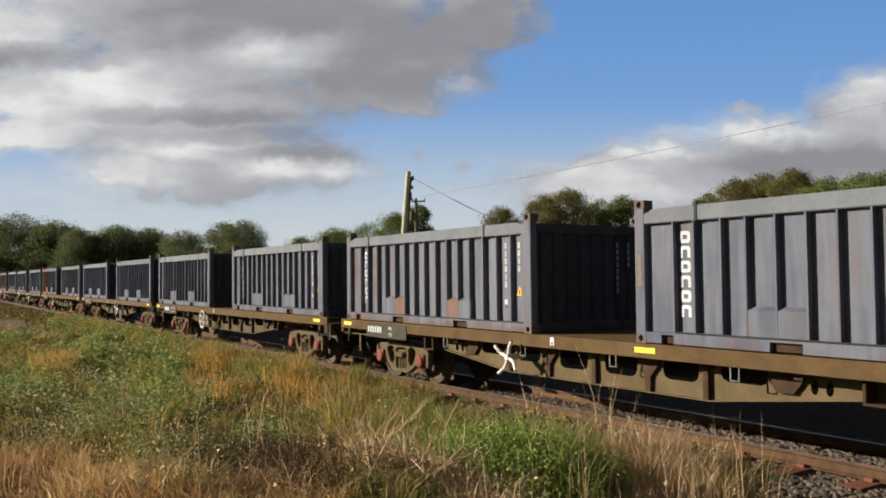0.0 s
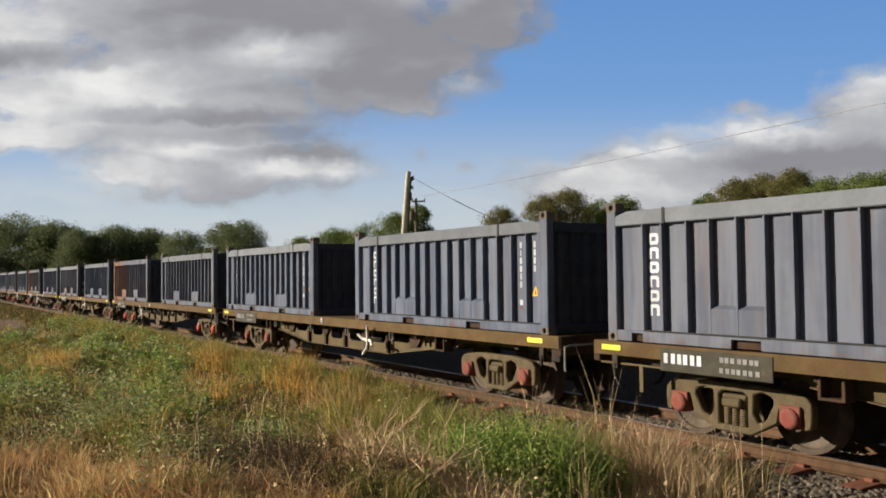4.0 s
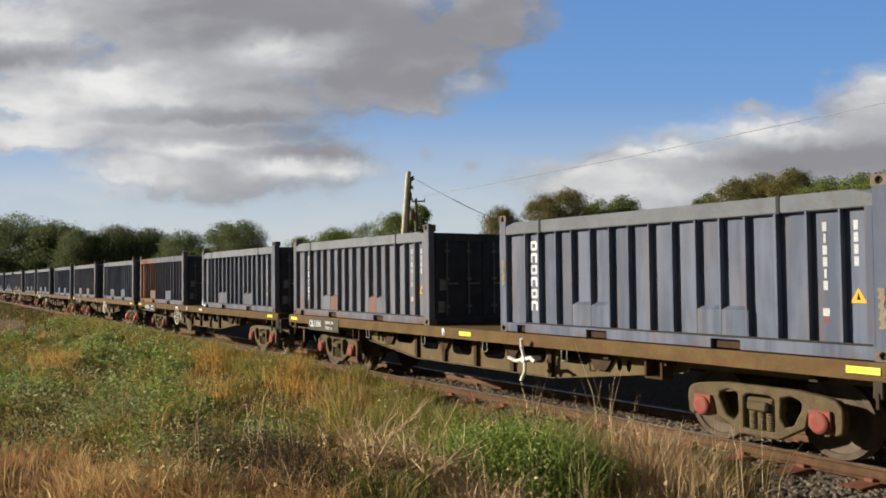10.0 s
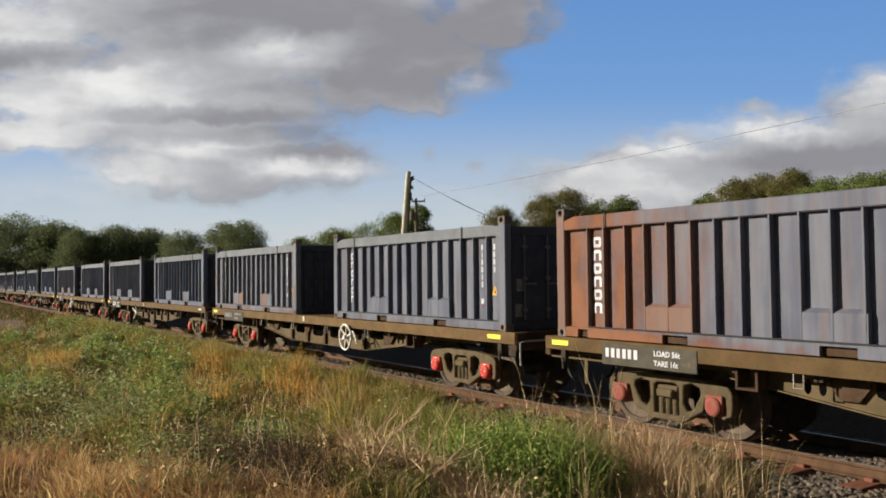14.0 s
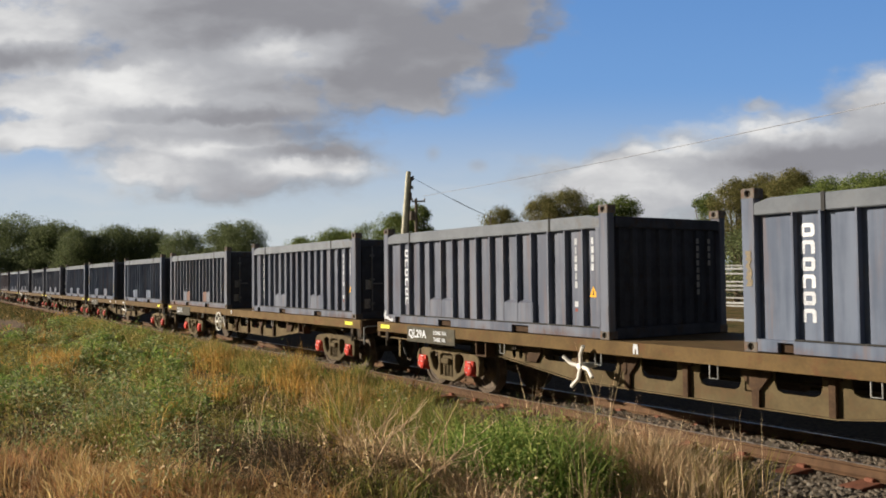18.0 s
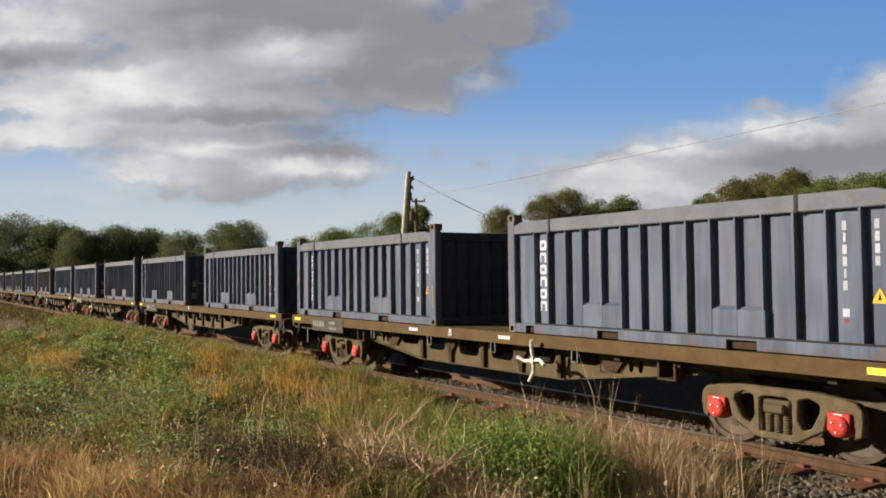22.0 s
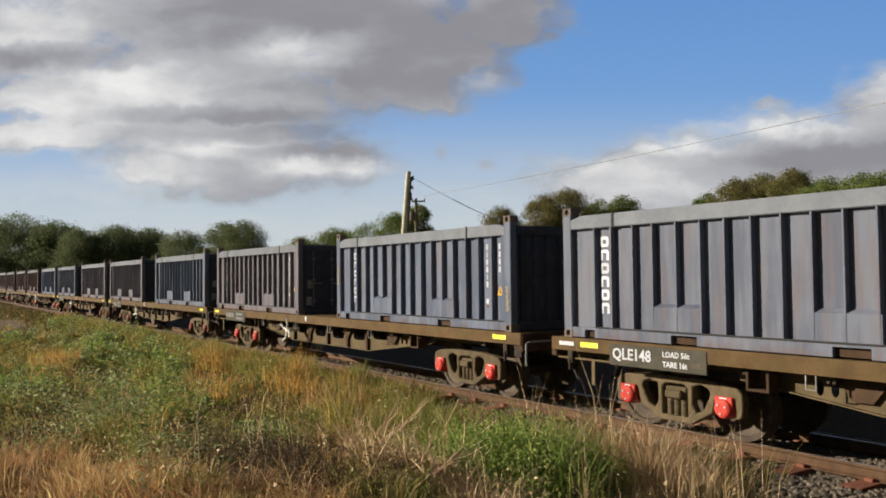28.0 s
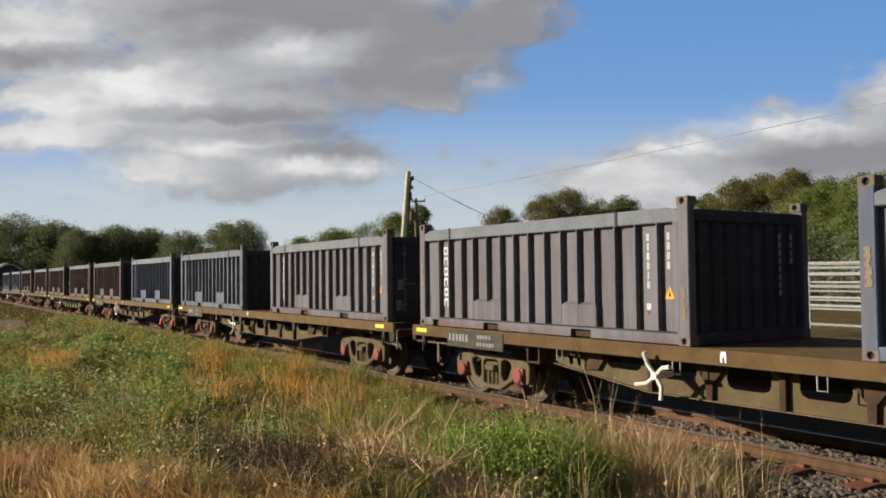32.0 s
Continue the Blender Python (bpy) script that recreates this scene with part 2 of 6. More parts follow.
def ballast_material(name):
    n = Nodes(name)
    v = n.coords()
    isl = n.node("ShaderNodeNewGeometry").outputs["Random Per Island"]
    fine, mid = n.noise(v, 30.0, 5, 0.7), n.noise(v, 1.1, 5, 0.6)
    col = n.mix(isl, (0.085, 0.076, 0.064), (0.235, 0.215, 0.185))
    col = n.mix(n.ramp(fine, 0.3, 0.7), col, (0.14, 0.108, 0.076))
    col = n.mix(n.math("MULTIPLY", n.ramp(mid, 0.45, 0.7), 0.75), col, (0.135, 0.078, 0.046))
    n.bump(fine, 0.6, 0.03)
    return n.set(col, 0.9, 0.0, 0.2)


GROUND, BALLAST = ground_material(), ballast_material("ballast_stone")


# ---- mesh helpers ----
class Geo:
    """Collects simple solids into one mesh."""

    def __init__(self):
        self.v, self.f, self.m = [], [], []

    def solid(self, verts, faces, m=0):
        k = len(self.v)
        self.v += [tuple(p) for p in verts]
        self.f += [tuple(i + k for i in f) for f in faces]
        self.m += [m] * len(faces)
        return self

    def box(self, x0, x1, y0, y1, z0, z1, m=0):
        vs = [(x, y, z) for x in (x0, x1) for y in (y0, y1) for z in (z0, z1)]
        return self.solid(vs, [(0, 1, 3, 2), (4, 6, 7, 5), (0, 4, 5, 1), (2, 3, 7, 6), (0, 2, 6, 4), (1, 5, 7, 3)], m)

    def prism(self, pts, lo, hi, axis="y", m=0):
        """A convex or mildly concave outline, drawn out along an axis."""
        n = len(pts)

        def at(p, d):
            return {"y": (p[0], d, p[1]), "x": (d, p[0], p[1]), "z": (p[0], p[1], d)}[axis]
        vs = [at(p, lo) for p in pts] + [at(p, hi) for p in pts]
        fs = [tuple(range(n)), tuple(range(2 * n - 1, n - 1, -1))] + [(i, i + n, (i + 1) % n + n, (i + 1) % n) for i in range(n)]
        return self.solid(vs, fs, m)

    def tube(self, a, b, r0, r1=None, sides=8, m=0):
        a, b = Vector(a), Vector(b)
        r1 = r0 if r1 is None else r1
        w = (b - a).normalized()
        u = w.orthogonal().normalized()
        t = w.cross(u)
        vs = []
        for c, r in ((a, r0), (b, r1)):
            vs += [c + (u * math.cos(2 * math.pi * i / sides) + t * math.sin(2 * math.pi * i / sides)) * r for i in range(sides)]
        fs = [(i, (i + 1) % sides, (i + 1) % sides + sides, i + sides) for i in range(sides)]
        return self.solid(vs, fs + [tuple(range(sides - 1, -1, -1)), tuple(range(sides, 2 * sides))], m)

    def path(self, pts, r, sides=6, m=0):
        """A bent rod through the points; closed if the last is the first."""
        pts = [Vector(p) for p in pts]
        loop = (pts[0] - pts[-1]).length < 1e-6
        if loop:
            pts = pts[:-1]
        n = len(pts)
        vs, fs = [], []
        u = None
        for i, p in enumerate(pts):
            a, b = (pts[i - 1], pts[(i + 1) % n]) if loop or 0 < i < n - 1 else ((p, pts[1]) if i == 0 else (pts[-2], p))
            w = (b - a).normalized()
            u = w.orthogonal().normalized() if u is None else (u - w * u.dot(w)).normalized()
            t = w.cross(u)
            vs += [p + (u * math.cos(2 * math.pi * k / sides) + t * math.sin(2 * math.pi * k / sides)) * r for k in range(sides)]
        for i in range(n if loop else n - 1):
            c, d = i * sides, (i + 1) % n * sides
            fs += [(c + k, c + (k + 1) % sides, d + (k + 1) % sides, d + k) for k in range(sides)]
        if not loop:
            fs += [tuple(range(sides - 1, -1, -1)), tuple(range((n - 1) * sides, n * sides))]
        return self.solid(vs, fs, m)

    def lathe(self, profile, centre=(0, 0, 0), axis="y", sides=24, m=0):
        """profile: (distance along the axis, radius)."""
        vs, fs, n = [], [], len(profile)
        c = Vector(centre)
        for i in range(sides):
            s, k = math.sin(2 * math.pi * i / sides), math.cos(2 * math.pi * i / sides)
            for d, r in profile:
                vs.append(c + Vector({"y": (r * s, d, r * k), "x": (d, r * s, r * k), "z": (r * s, r * k, d)}[axis]))
        for i in range(sides):
            for j in range(n - 1):
                a, b = i * n + j, (i + 1) % sides * n + j
                fs.append((a, b, b + 1, a + 1))
        return self.solid(vs, fs, m)

    def mesh(self, name, *mats, bevel=0.0, smooth=False):
        me = bpy.data.meshes.new(name)
        me.from_pydata(self.v, [], self.f)
        for mt in mats:
            me.materials.append(mt)
        me.polygons.foreach_set("material_index", self.m)
        bm = bmesh.new()
        bm.from_mesh(me)
        bmesh.ops.recalc_face_normals(bm, faces=bm.faces)
        if bevel:
            sharp = [e for e in bm.edges if len(e.link_faces) == 2 and e.calc_face_angle(0) > 0.5]
            bmesh.ops.bevel(bm, geom=sharp, offset=bevel, segments=1, affect="EDGES", clamp_overlap=True)
        bm.to_mesh(me)
        bm.free()
        if smooth:
            me.polygons.foreach_set("use_smooth", [True] * len(me.polygons))
        return me


def holed(outer, holes, y0, y1, name, mat, bevel=0.0):
    """A plate in the x-z plane with openings through it."""
    bm = bmesh.new()
    edges = []
    for loop in (outer, *holes):
        vs = [bm.verts.new((x, y0, z)) for x, z in loop]
        edges += [bm.edges.new((a, b)) for a, b in zip(vs, vs[1:] + vs[:1])]
    faces = [g for g in bmesh.ops.triangle_fill(bm, use_beauty=True, edges=edges)["geom"] if isinstance(g, bmesh.types.BMFace)]
    new_geo = bmesh.ops.extrude_face_region(bm, geom=faces)["geom"]
    bmesh.ops.translate(bm, vec=(0, y1 - y0, 0), verts=[g for g in new_geo if isinstance(g, bmesh.types.BMVert)])
    bmesh.ops.recalc_face_normals(bm, faces=bm.faces)
    if bevel:
        sharp = [e for e in bm.edges if len(e.link_faces) == 2 and e.calc_face_angle(0) > 0.5]
        bmesh.ops.bevel(bm, geom=sharp, offset=bevel, segments=1, affect="EDGES", clamp_overlap=True)
    me = bpy.data.meshes.new(name)
    bm.to_mesh(me)
    bm.free()
    me.materials.append(mat)
    return me


def part(name, mesh, parent, at=(0, 0, 0), label=""):
    ob = new(name, mesh)
    ob.parent = parent
    ob.location = at
    return tagged(ob, label)


def thing(name, label, category, group="", kind="", at=None):
    ob = new(name)
    ob.empty_display_size = 0.3
    if at is not None:
        ob.matrix_basis = at
    return tagged(ob, label, category, group, kind)


def arc(cx, cz, rx, rz, a0, a1, n):
    return [(cx + rx * math.cos(radians(a0 + (a1 - a0) * i / n)), cz + rz * math.sin(radians(a0 + (a1 - a0) * i / n))) for i in range(n + 1)]


def letters(text, size, name, mat, align="LEFT"):
    """Raised lettering in the built-in font, in the x-z plane, facing -y."""
    cu = bpy.data.curves.new(name, "FONT")
    cu.body, cu.size, cu.align_x, cu.extrude, cu.resolution_u, cu.offset = text, size, align, 0.002, 2, 0.022 * size
    ob = bpy.data.objects.new(name, cu)
    scene.collection.objects.link(ob)
    bpy.context.view_layer.update()
    me = bpy.data.meshes.new_from_object(ob.evaluated_get(bpy.context.evaluated_depsgraph_get()))
    me.name = name
    me.transform(Matrix.Rotation(radians(90), 4, "X"))
    me.materials.clear()
    me.materials.append(mat)
    bpy.data.objects.remove(ob)
    bpy.data.curves.remove(cu)
    return me


# ---- cloud bank, far behind everything, drifting with the wind ----
# the masses of cloud, their bright and their shaded parts: x, y, half-width, half-height
BODY = [(-1.04, 2.88, 1.50, 0.50), (-7.44, 2.73, 1.70, 0.55), (-2.54, 1.48, 1.30, 0.50), (-3.94, 4.68, 5.80, 2.00), (-4.84, 2.68, 3.50, 1.40), (-4.14, 1.53, 2.90, 0.80), (-1.24, 3.38, 2.40, 1.15), (-7.34, 2.03, 2.00, 0.42), (-8.34, 3.68, 2.60, 0.85), (0.66, 4.13, 1.20, 0.75), (8.26, 2.08, 2.40, 1.30), (6.06, 1.48, 3.30, 0.95), (3.36, 1.08, 2.70, 0.80), (-11.64, 2.88, 3.00, 2.00), (10.86, 1.88, 3.00, 2.00)]
SMALL = [(-1.86, 1.28, 0.62, 0.26), (0.21, 2.86, 0.52, 0.34), (1.36, 3.73, 0.40, 0.22), (5.31, 2.48, 0.45, 0.18)]
PUFFS = [(-0.44, 1.66, 0.13, 0.13), (0.36, 1.44, 0.16, 0.11)]
GLOW = [(-7.54, 3.98, 2.20, 0.50), (-7.34, 2.53, 1.90, 0.50), (-2.94, 3.40, 1.00, 0.36), (-6.24, 2.88, 1.70, 0.60), (-7.54, 2.00, 1.70, 0.34), (-5.74, 1.38, 1.10, 0.34), (-4.74, 1.88, 1.60, 0.28), (-2.89, 1.41, 0.80, 0.18), (-1.89, 1.38, 0.60, 0.18), (0.26, 2.90, 0.34, 0.20), (7.36, 2.78, 1.10, 0.55), (5.46, 2.13, 1.70, 0.34), (3.06, 1.18, 1.70, 0.45), (3.86, 1.76, 1.40, 0.22), (-7.94, 4.08, 1.60, 0.40)]
DUSK = [(-0.24, 3.48, 1.50, 0.90), (0.86, 4.08, 1.20, 0.60), (-3.44, 4.13, 4.30, 0.52), (-7.44, 3.40, 1.70, 0.24), (-1.24, 3.13, 1.90, 0.85), (-3.34, 2.00, 2.80, 0.20), (6.56, 1.48, 2.80, 0.40), (-4.34, 2.33, 2.00, 0.18), (-2.54, 1.73, 1.50, 0.14)]


def cloud_material():
    """Soft masses of cloud laid out on a far sheet: lumps, torn edges, grey undersides, sunlit rims."""
    n = Nodes("cloud")
    n.tree.nodes.remove(n.bsdf)
    v = n.coords()
    q = n.node("ShaderNodeMapping", {"Vector": v, "Scale": (1 / 208.8, 1 / 208.8, 0.0)}).outputs[0]

    def shifted(amount, scale, detail, stretch):
        """The drawing's coordinates pulled about by noise."""
        warp = n.node("ShaderNodeVectorMath", {0: n.noise(n.scaled(q, 1.0, stretch, 1.0), scale, detail, 0.5, colour=True), 1: (0.5, 0.5, 0.5)})
        warp.operation = "SUBTRACT"
        pull = n.node("ShaderNodeVectorMath", {0: warp.outputs[0], 1: amount})
        pull.operation = "MULTIPLY"
        bent = n.node("ShaderNodeVectorMath", {0: q, 1: pull.outputs[0]})
        bent.operation = "ADD"
        return bent.outputs[0]
    bent = shifted((1.5, 0.75, 0.0), 0.9, 4, 1.4)
    curled = shifted((0.5, 0.35, 0.0), 2.2, 3, 1.2)

    def together(lumps, place, soft):
        total = None
        for cx, cy, rx, ry in lumps:
            m = n.node("ShaderNodeMapping", {"Vector": place, "Location": (-cx / rx, -cy / ry, 0), "Scale": (1 / rx, 1 / ry, 0)})
            d = n.node("ShaderNodeVectorMath", {0: m.outputs[0]})
            d.operation = "LENGTH"
            one = n.math("SUBTRACT", 1.0, d.outputs["Value"])
            total = one if total is None else n.math("SMOOTH_MAX", total, one, soft)
        return total
    body = together(BODY, bent, 0.3)
    small = together(SMALL, curled, 0.2)
    puffs = together(PUFFS, q, 0.1)
    torn = n.math("SUBTRACT", n.noise(n.scaled(q, 0.8, 1.3, 1), 1.5, 5, 0.55), 0.5)
    alpha = n.ramp(n.math("ADD", body, n.math("MULTIPLY", torn, 0.75)), -0.10, 0.42)
    alpha = n.math("MAXIMUM", alpha, n.math("MULTIPLY", n.ramp(n.math("ADD", small, n.math("MULTIPLY", torn, 0.9)), -0.15, 0.75), 0.8))
    alpha = n.math("MAXIMUM", alpha, n.math("MULTIPLY", n.ramp(n.math("ADD", puffs, n.math("MULTIPLY", torn, 1.2)), -0.6, 0.9), 0.5))
    folds = n.noise(n.scaled(bent, 0.34, 1.45, 1), 1.0, 5, 0.46)
    soft = n.noise(n.scaled(curled, 0.7, 1.6, 1), 1.3, 3, 0.5)
    light = n.math("ADD", n.math("MULTIPLY", folds, 0.50), n.math("MULTIPLY", soft, 0.24))
    light = n.math("ADD", light, n.math("MULTIPLY", n.ramp(together(GLOW, curled, 0.25), -0.8, 0.9), 0.27))
    light = n.math("SUBTRACT", light, n.math("MULTIPLY", n.ramp(together(DUSK, curled, 0.25), -0.6, 0.8), 0.245))
    rim = n.math("MULTIPLY", n.ramp(alpha, 0.9, 0.3), 0.12)
    light = n.math("ADD", light, n.math("MULTIPLY", rim, n.ramp(n.node("ShaderNodeSeparateXYZ", {0: q}).outputs[1], 3.5, 1.5)))
    col = n.mix(n.ramp(light, 0.10, 0.46), (0.25, 0.25, 0.272), (0.412, 0.418, 0.442))
    col = n.mix(n.ramp(light, 0.38, 0.80), col, (0.83, 0.825, 0.81))
    high = n.node("ShaderNodeSeparateXYZ", {0: q}).outputs[1]
    blue = n.mix(n.ramp(high, 0.2, 3.0), (0.62, 0.70, 0.765), (0.195, 0.415, 0.81))
    blue = n.mix(n.ramp(high, 2.0, 5.2), blue, (0.135, 0.33, 0.73))
    thin = n.math("MULTIPLY", n.ramp(n.noise(n.scaled(bent, 0.3, 1.6, 1), 1.1, 4, 0.5), 0.40, 0.75), n.ramp(high, 2.2, 0.4, 0.0, 0.45))
    blue = n.mix(thin, blue, (0.74, 0.76, 0.77))
    col = n.mix(alpha, blue, col)
    alpha = n.math("MAXIMUM", alpha, n.math("MAXIMUM", n.ramp(high, 1.6, -0.6, 0.0, 0.55), 0.72))
    em = n.node("ShaderNodeEmission", {"Color": col, "Strength": 0.76})
    clear = n.node("ShaderNodeBsdfTransparent")
    both = n.node("ShaderNodeMixShader", {0: alpha, 1: clear.outputs[0], 2: em.outputs[0]})
    n.tree.links.new(both.outputs[0], n.out.inputs[0])
    return n.mat


# One unit of the cloud drawing is 100/1433 of the sheet's distance.
CLOUD_FAR = 3000.0
sheet = Geo().solid([(-4200, -170, -CLOUD_FAR), (4200, -170, -CLOUD_FAR), (4200, 1500, -CLOUD_FAR), (-4200, 1500, -CLOUD_FAR)], [(0, 1, 2, 3)])
clouds = tagged(new("cloud_backdrop", sheet.mesh("cloud_backdrop", cloud_material())), "broken grey and white evening clouds over a blue sky", "clouds", kind="structure")


# ---- ground ----
def smooth01(a, b, x):
    t = min(1.0, max(0.0, (x - a) / (b - a)))
    return t * t * (3 - 2 * t)


def ground_z(x, y):
    """Flat land, a low bank where the camera stands, a gentle swell beyond the track."""
    z = -0.42 + grade(x)
    z += 0.72 * smooth01(6.3, 2.0, y) * smooth01(-26, -5, x)
    z += 0.30 * smooth01(-9, -15, x) * smooth01(4.6, 6.2, y) * smooth01(10.0, 7.6, y)
    z += 0.16 * smooth01(6.6, 3.0, y) * (noise.noise((x * 0.35, y * 0.35, 0.0)))
    z += 0.35 * smooth01(11.5, 16, y)
    if abs(x) < 150 and abs(y) < 120:
        z += 0.05 * noise.noise((x * 0.9, y * 0.9, 3.0)) * smooth01(2.2, 3.2, abs(y - TRACK))
    return z


def axis_steps(lo, hi, fine, grow, first, last):
    """Even steps between lo and hi, then longer and longer ones out to first and last."""
    vals = list(np.arange(lo, hi + 1e-6, fine))
    step, v = fine, vals[-1]
    while v < last:
        step *= grow
        v += step
        vals.append(v)
    step, v = fine, vals[0]
    while v > first:
        step *= grow
        v -= step
        vals.insert(0, v)
    return vals


def build_ground():
    xs, ys = axis_steps(-34, 4, 0.5, 1.22, -4000, 4000), axis_steps(-1, 17, 0.4, 1.22, -4000, 4000)
    verts = [(x, y, ground_z(x, y)) for x in xs for y in ys]
    m = len(ys)
    faces = [(i * m + j, (i + 1) * m + j, (i + 1) * m + j + 1, i * m + j + 1) for i in range(len(xs) - 1) for j in range(m - 1)]
    me = bpy.data.meshes.new("ground")
    me.from_pydata(verts, [], faces)
    me.materials.append(GROUND)
    me.polygons.foreach_set("use_smooth", [True] * len(faces))
    tagged(new("ground", me), "rough grassy ground with dry soil patches", "ground", kind="structure")


build_ground()


def build_bed():
    prof = [(TRACK - 2.35, -0.50), (TRACK - 1.55, -0.19), (TRACK - 1.15, -0.155), (TRACK - 0.92, -0.185), (TRACK - 0.68, -0.19), (TRACK - 0.45, -0.15), (TRACK - 0.2, -0.115), (TRACK + 0.2, -0.115), (TRACK + 0.45, -0.15),
            (TRACK + 0.68, -0.17), (TRACK + 1.2, -0.15), (TRACK + 1.55, -0.20), (TRACK + 2.4, -0.50)]
    xs = list(np.arange(-40, 12.1, 0.4))
    xs = [-420, -300, -150, -80] + xs + [40, 60]
    verts = [(x, y, z + grade(x) + (0.03 * noise.noise((x * 2, y * 2, 9)) if -40 <= x <= 12 else 0)) for x in xs for y, z in prof]
    n = len(prof)
    faces = [(i * n + j, (i + 1) * n + j, (i + 1) * n + j + 1, i * n + j + 1) for i in range(len(xs) - 1) for j in range(n - 1)]
    me = bpy.data.meshes.new("ballast_bed")
    me.from_pydata(verts, [], faces)
    me.materials.append(BALLAST)
    tagged(new("ballast_bed", me), "grey and rust-stained crushed stone track bed", "ballast", kind="structure")


build_bed()


def build_stones():
    """Loose stones of the track bed where the camera looks down on it."""
    rng = np.random.default_rng(5)
    n = 17000
    xs = -2.0 - 22.0 * rng.random(n) ** 1.5
    ys = TRACK - 2.3 + 4.4 * rng.random(n)
    golden = (1 + 5 ** 0.5) / 2
    ico = np.array([(a, b * golden, 0) for a in (-1, 1) for b in (-1, 1)] + [(0, a, b * golden) for a in (-1, 1) for b in (-1, 1)] + [(b * golden, 0, a) for a in (-1, 1) for b in (-1, 1)]) / 1.9
    bm = bmesh.new()
    for p in ico:
        bm.verts.new(p)
    bmesh.ops.convex_hull(bm, input=bm.verts)
    bm.verts.index_update()
    tri = np.array([[v.index for v in f.verts] for f in bm.faces])
    bm.free()
    size = 0.018 + 0.028 * rng.random(n)
    verts = ico[None] * (0.65 + 0.6 * rng.random((n, 12, 1))) * size[:, None, None] * np.array([1.1, 1.1, 0.8])
    off = [-2.35, -1.55, -1.15, -0.92, -0.68, -0.45, -0.2, 0.2, 0.45, 0.68, 1.2, 1.55, 2.4]
    zs = np.interp(ys - TRACK, off, [-0.48, -0.185, -0.15, -0.185, -0.19, -0.145, -0.11, -0.11, -0.145, -0.165, -0.145, -0.19, -0.48]) + SLOPE * (xs + 9.0)
    verts = verts + np.stack([xs, ys, zs], 1)[:, None]
    faces = tri[None] + 12 * np.arange(n)[:, None, None]
    me = bpy.data.meshes.new("ballast_stones")
    me.from_pydata(verts.reshape(-1, 3).tolist(), [], faces.reshape(-1, 3).tolist())
    me.materials.append(BALLAST)
    tagged(new("ballast_stones", me), "loose grey ballast stones beside the rails", "ballast", kind="stuff")


build_stones()


def build_track():
    half = 0.5335
    rail = Geo().prism([(-0.06, -0.145), (0.06, -0.145), (0.06, -0.133), (0.012, -0.115), (0.010, -0.04), (0.033, -0.028), (0.033, -0.006), (0.026, 0.0), (-0.026, 0.0), (-0.033, -0.006), (-0.033, -0.028), (-0.010, -0.04), (-0.012, -0.115), (-0.06, -0.133)], -400, 60, "x").mesh("rail", RAIL)
    head = Geo().box(-400, 60, -0.022, 0.022, 0.0, 0.0015).mesh("rail_head", RAIL_TOP)
    for side in (-1, 1):
        y = TRACK + side * (half + 0.033)
        one = tagged(new("rail", rail), "rusty steel rail with a worn head", "rail", "rails of the track", "structure")
        one.matrix_basis = pose(0, y, grade(0), 0, -math.degrees(math.atan(SLOPE)))
        part("rail_head", head, one)
    # steel sleepers, ends turned down
    sl = Geo().prism([(-1.14, -0.30), (-1.09, -0.155), (-1.04, -0.140), (1.04, -0.140), (1.09, -0.155), (1.14, -0.30), (1.08, -0.30), (1.03, -0.172), (-1.03, -0.172), (-1.08, -0.30)], -0.11, 0.11, "x")
    sl.box(-0.125, 0.125, -1.06, 1.06, -0.20, -0.168)
    me = sl.mesh("sleeper", SLEEPER, bevel=0.006)
    clip = Geo().box(-0.05, 0.05, -0.035, 0.035, -0.15, -0.105).mesh("rail_clip", SLEEPER, bevel=0.01)
    rng = random.Random(3)
    x = 7.72
    while x > -112:
        s = tagged(new("sleeper", me), "rust-red steel sleeper bedded in ballast", "sleeper", "sleepers of the track")
        s.matrix_basis = pose(x, TRACK, grade(x) + rng.uniform(-0.008, 0.004), 0, rng.uniform(-1, 1), rng.uniform(-1.2, 1.2))
        if x > -30:
            for k in (-1, 1):
                for d in (-0.085, 0.085):
                    part("rail_clip", clip, s, (0, k * (half + 0.033) + d, 0))
        x -= 0.772


build_track()


# ---- trees ----
def leaf_axes(rng, out, loose):
    """Two axes of leaves that lie roughly across the direction out."""
    n = len(out)
    face = out + loose * rng.normal(size=(n, 3))
    u = np.cross(face, rng.normal(size=(n, 3)))
    u /= np.linalg.norm(u, axis=1)[:, None]
    w = np.cross(face, u)
    w /= np.linalg.norm(w, axis=1)[:, None]
    return u, w


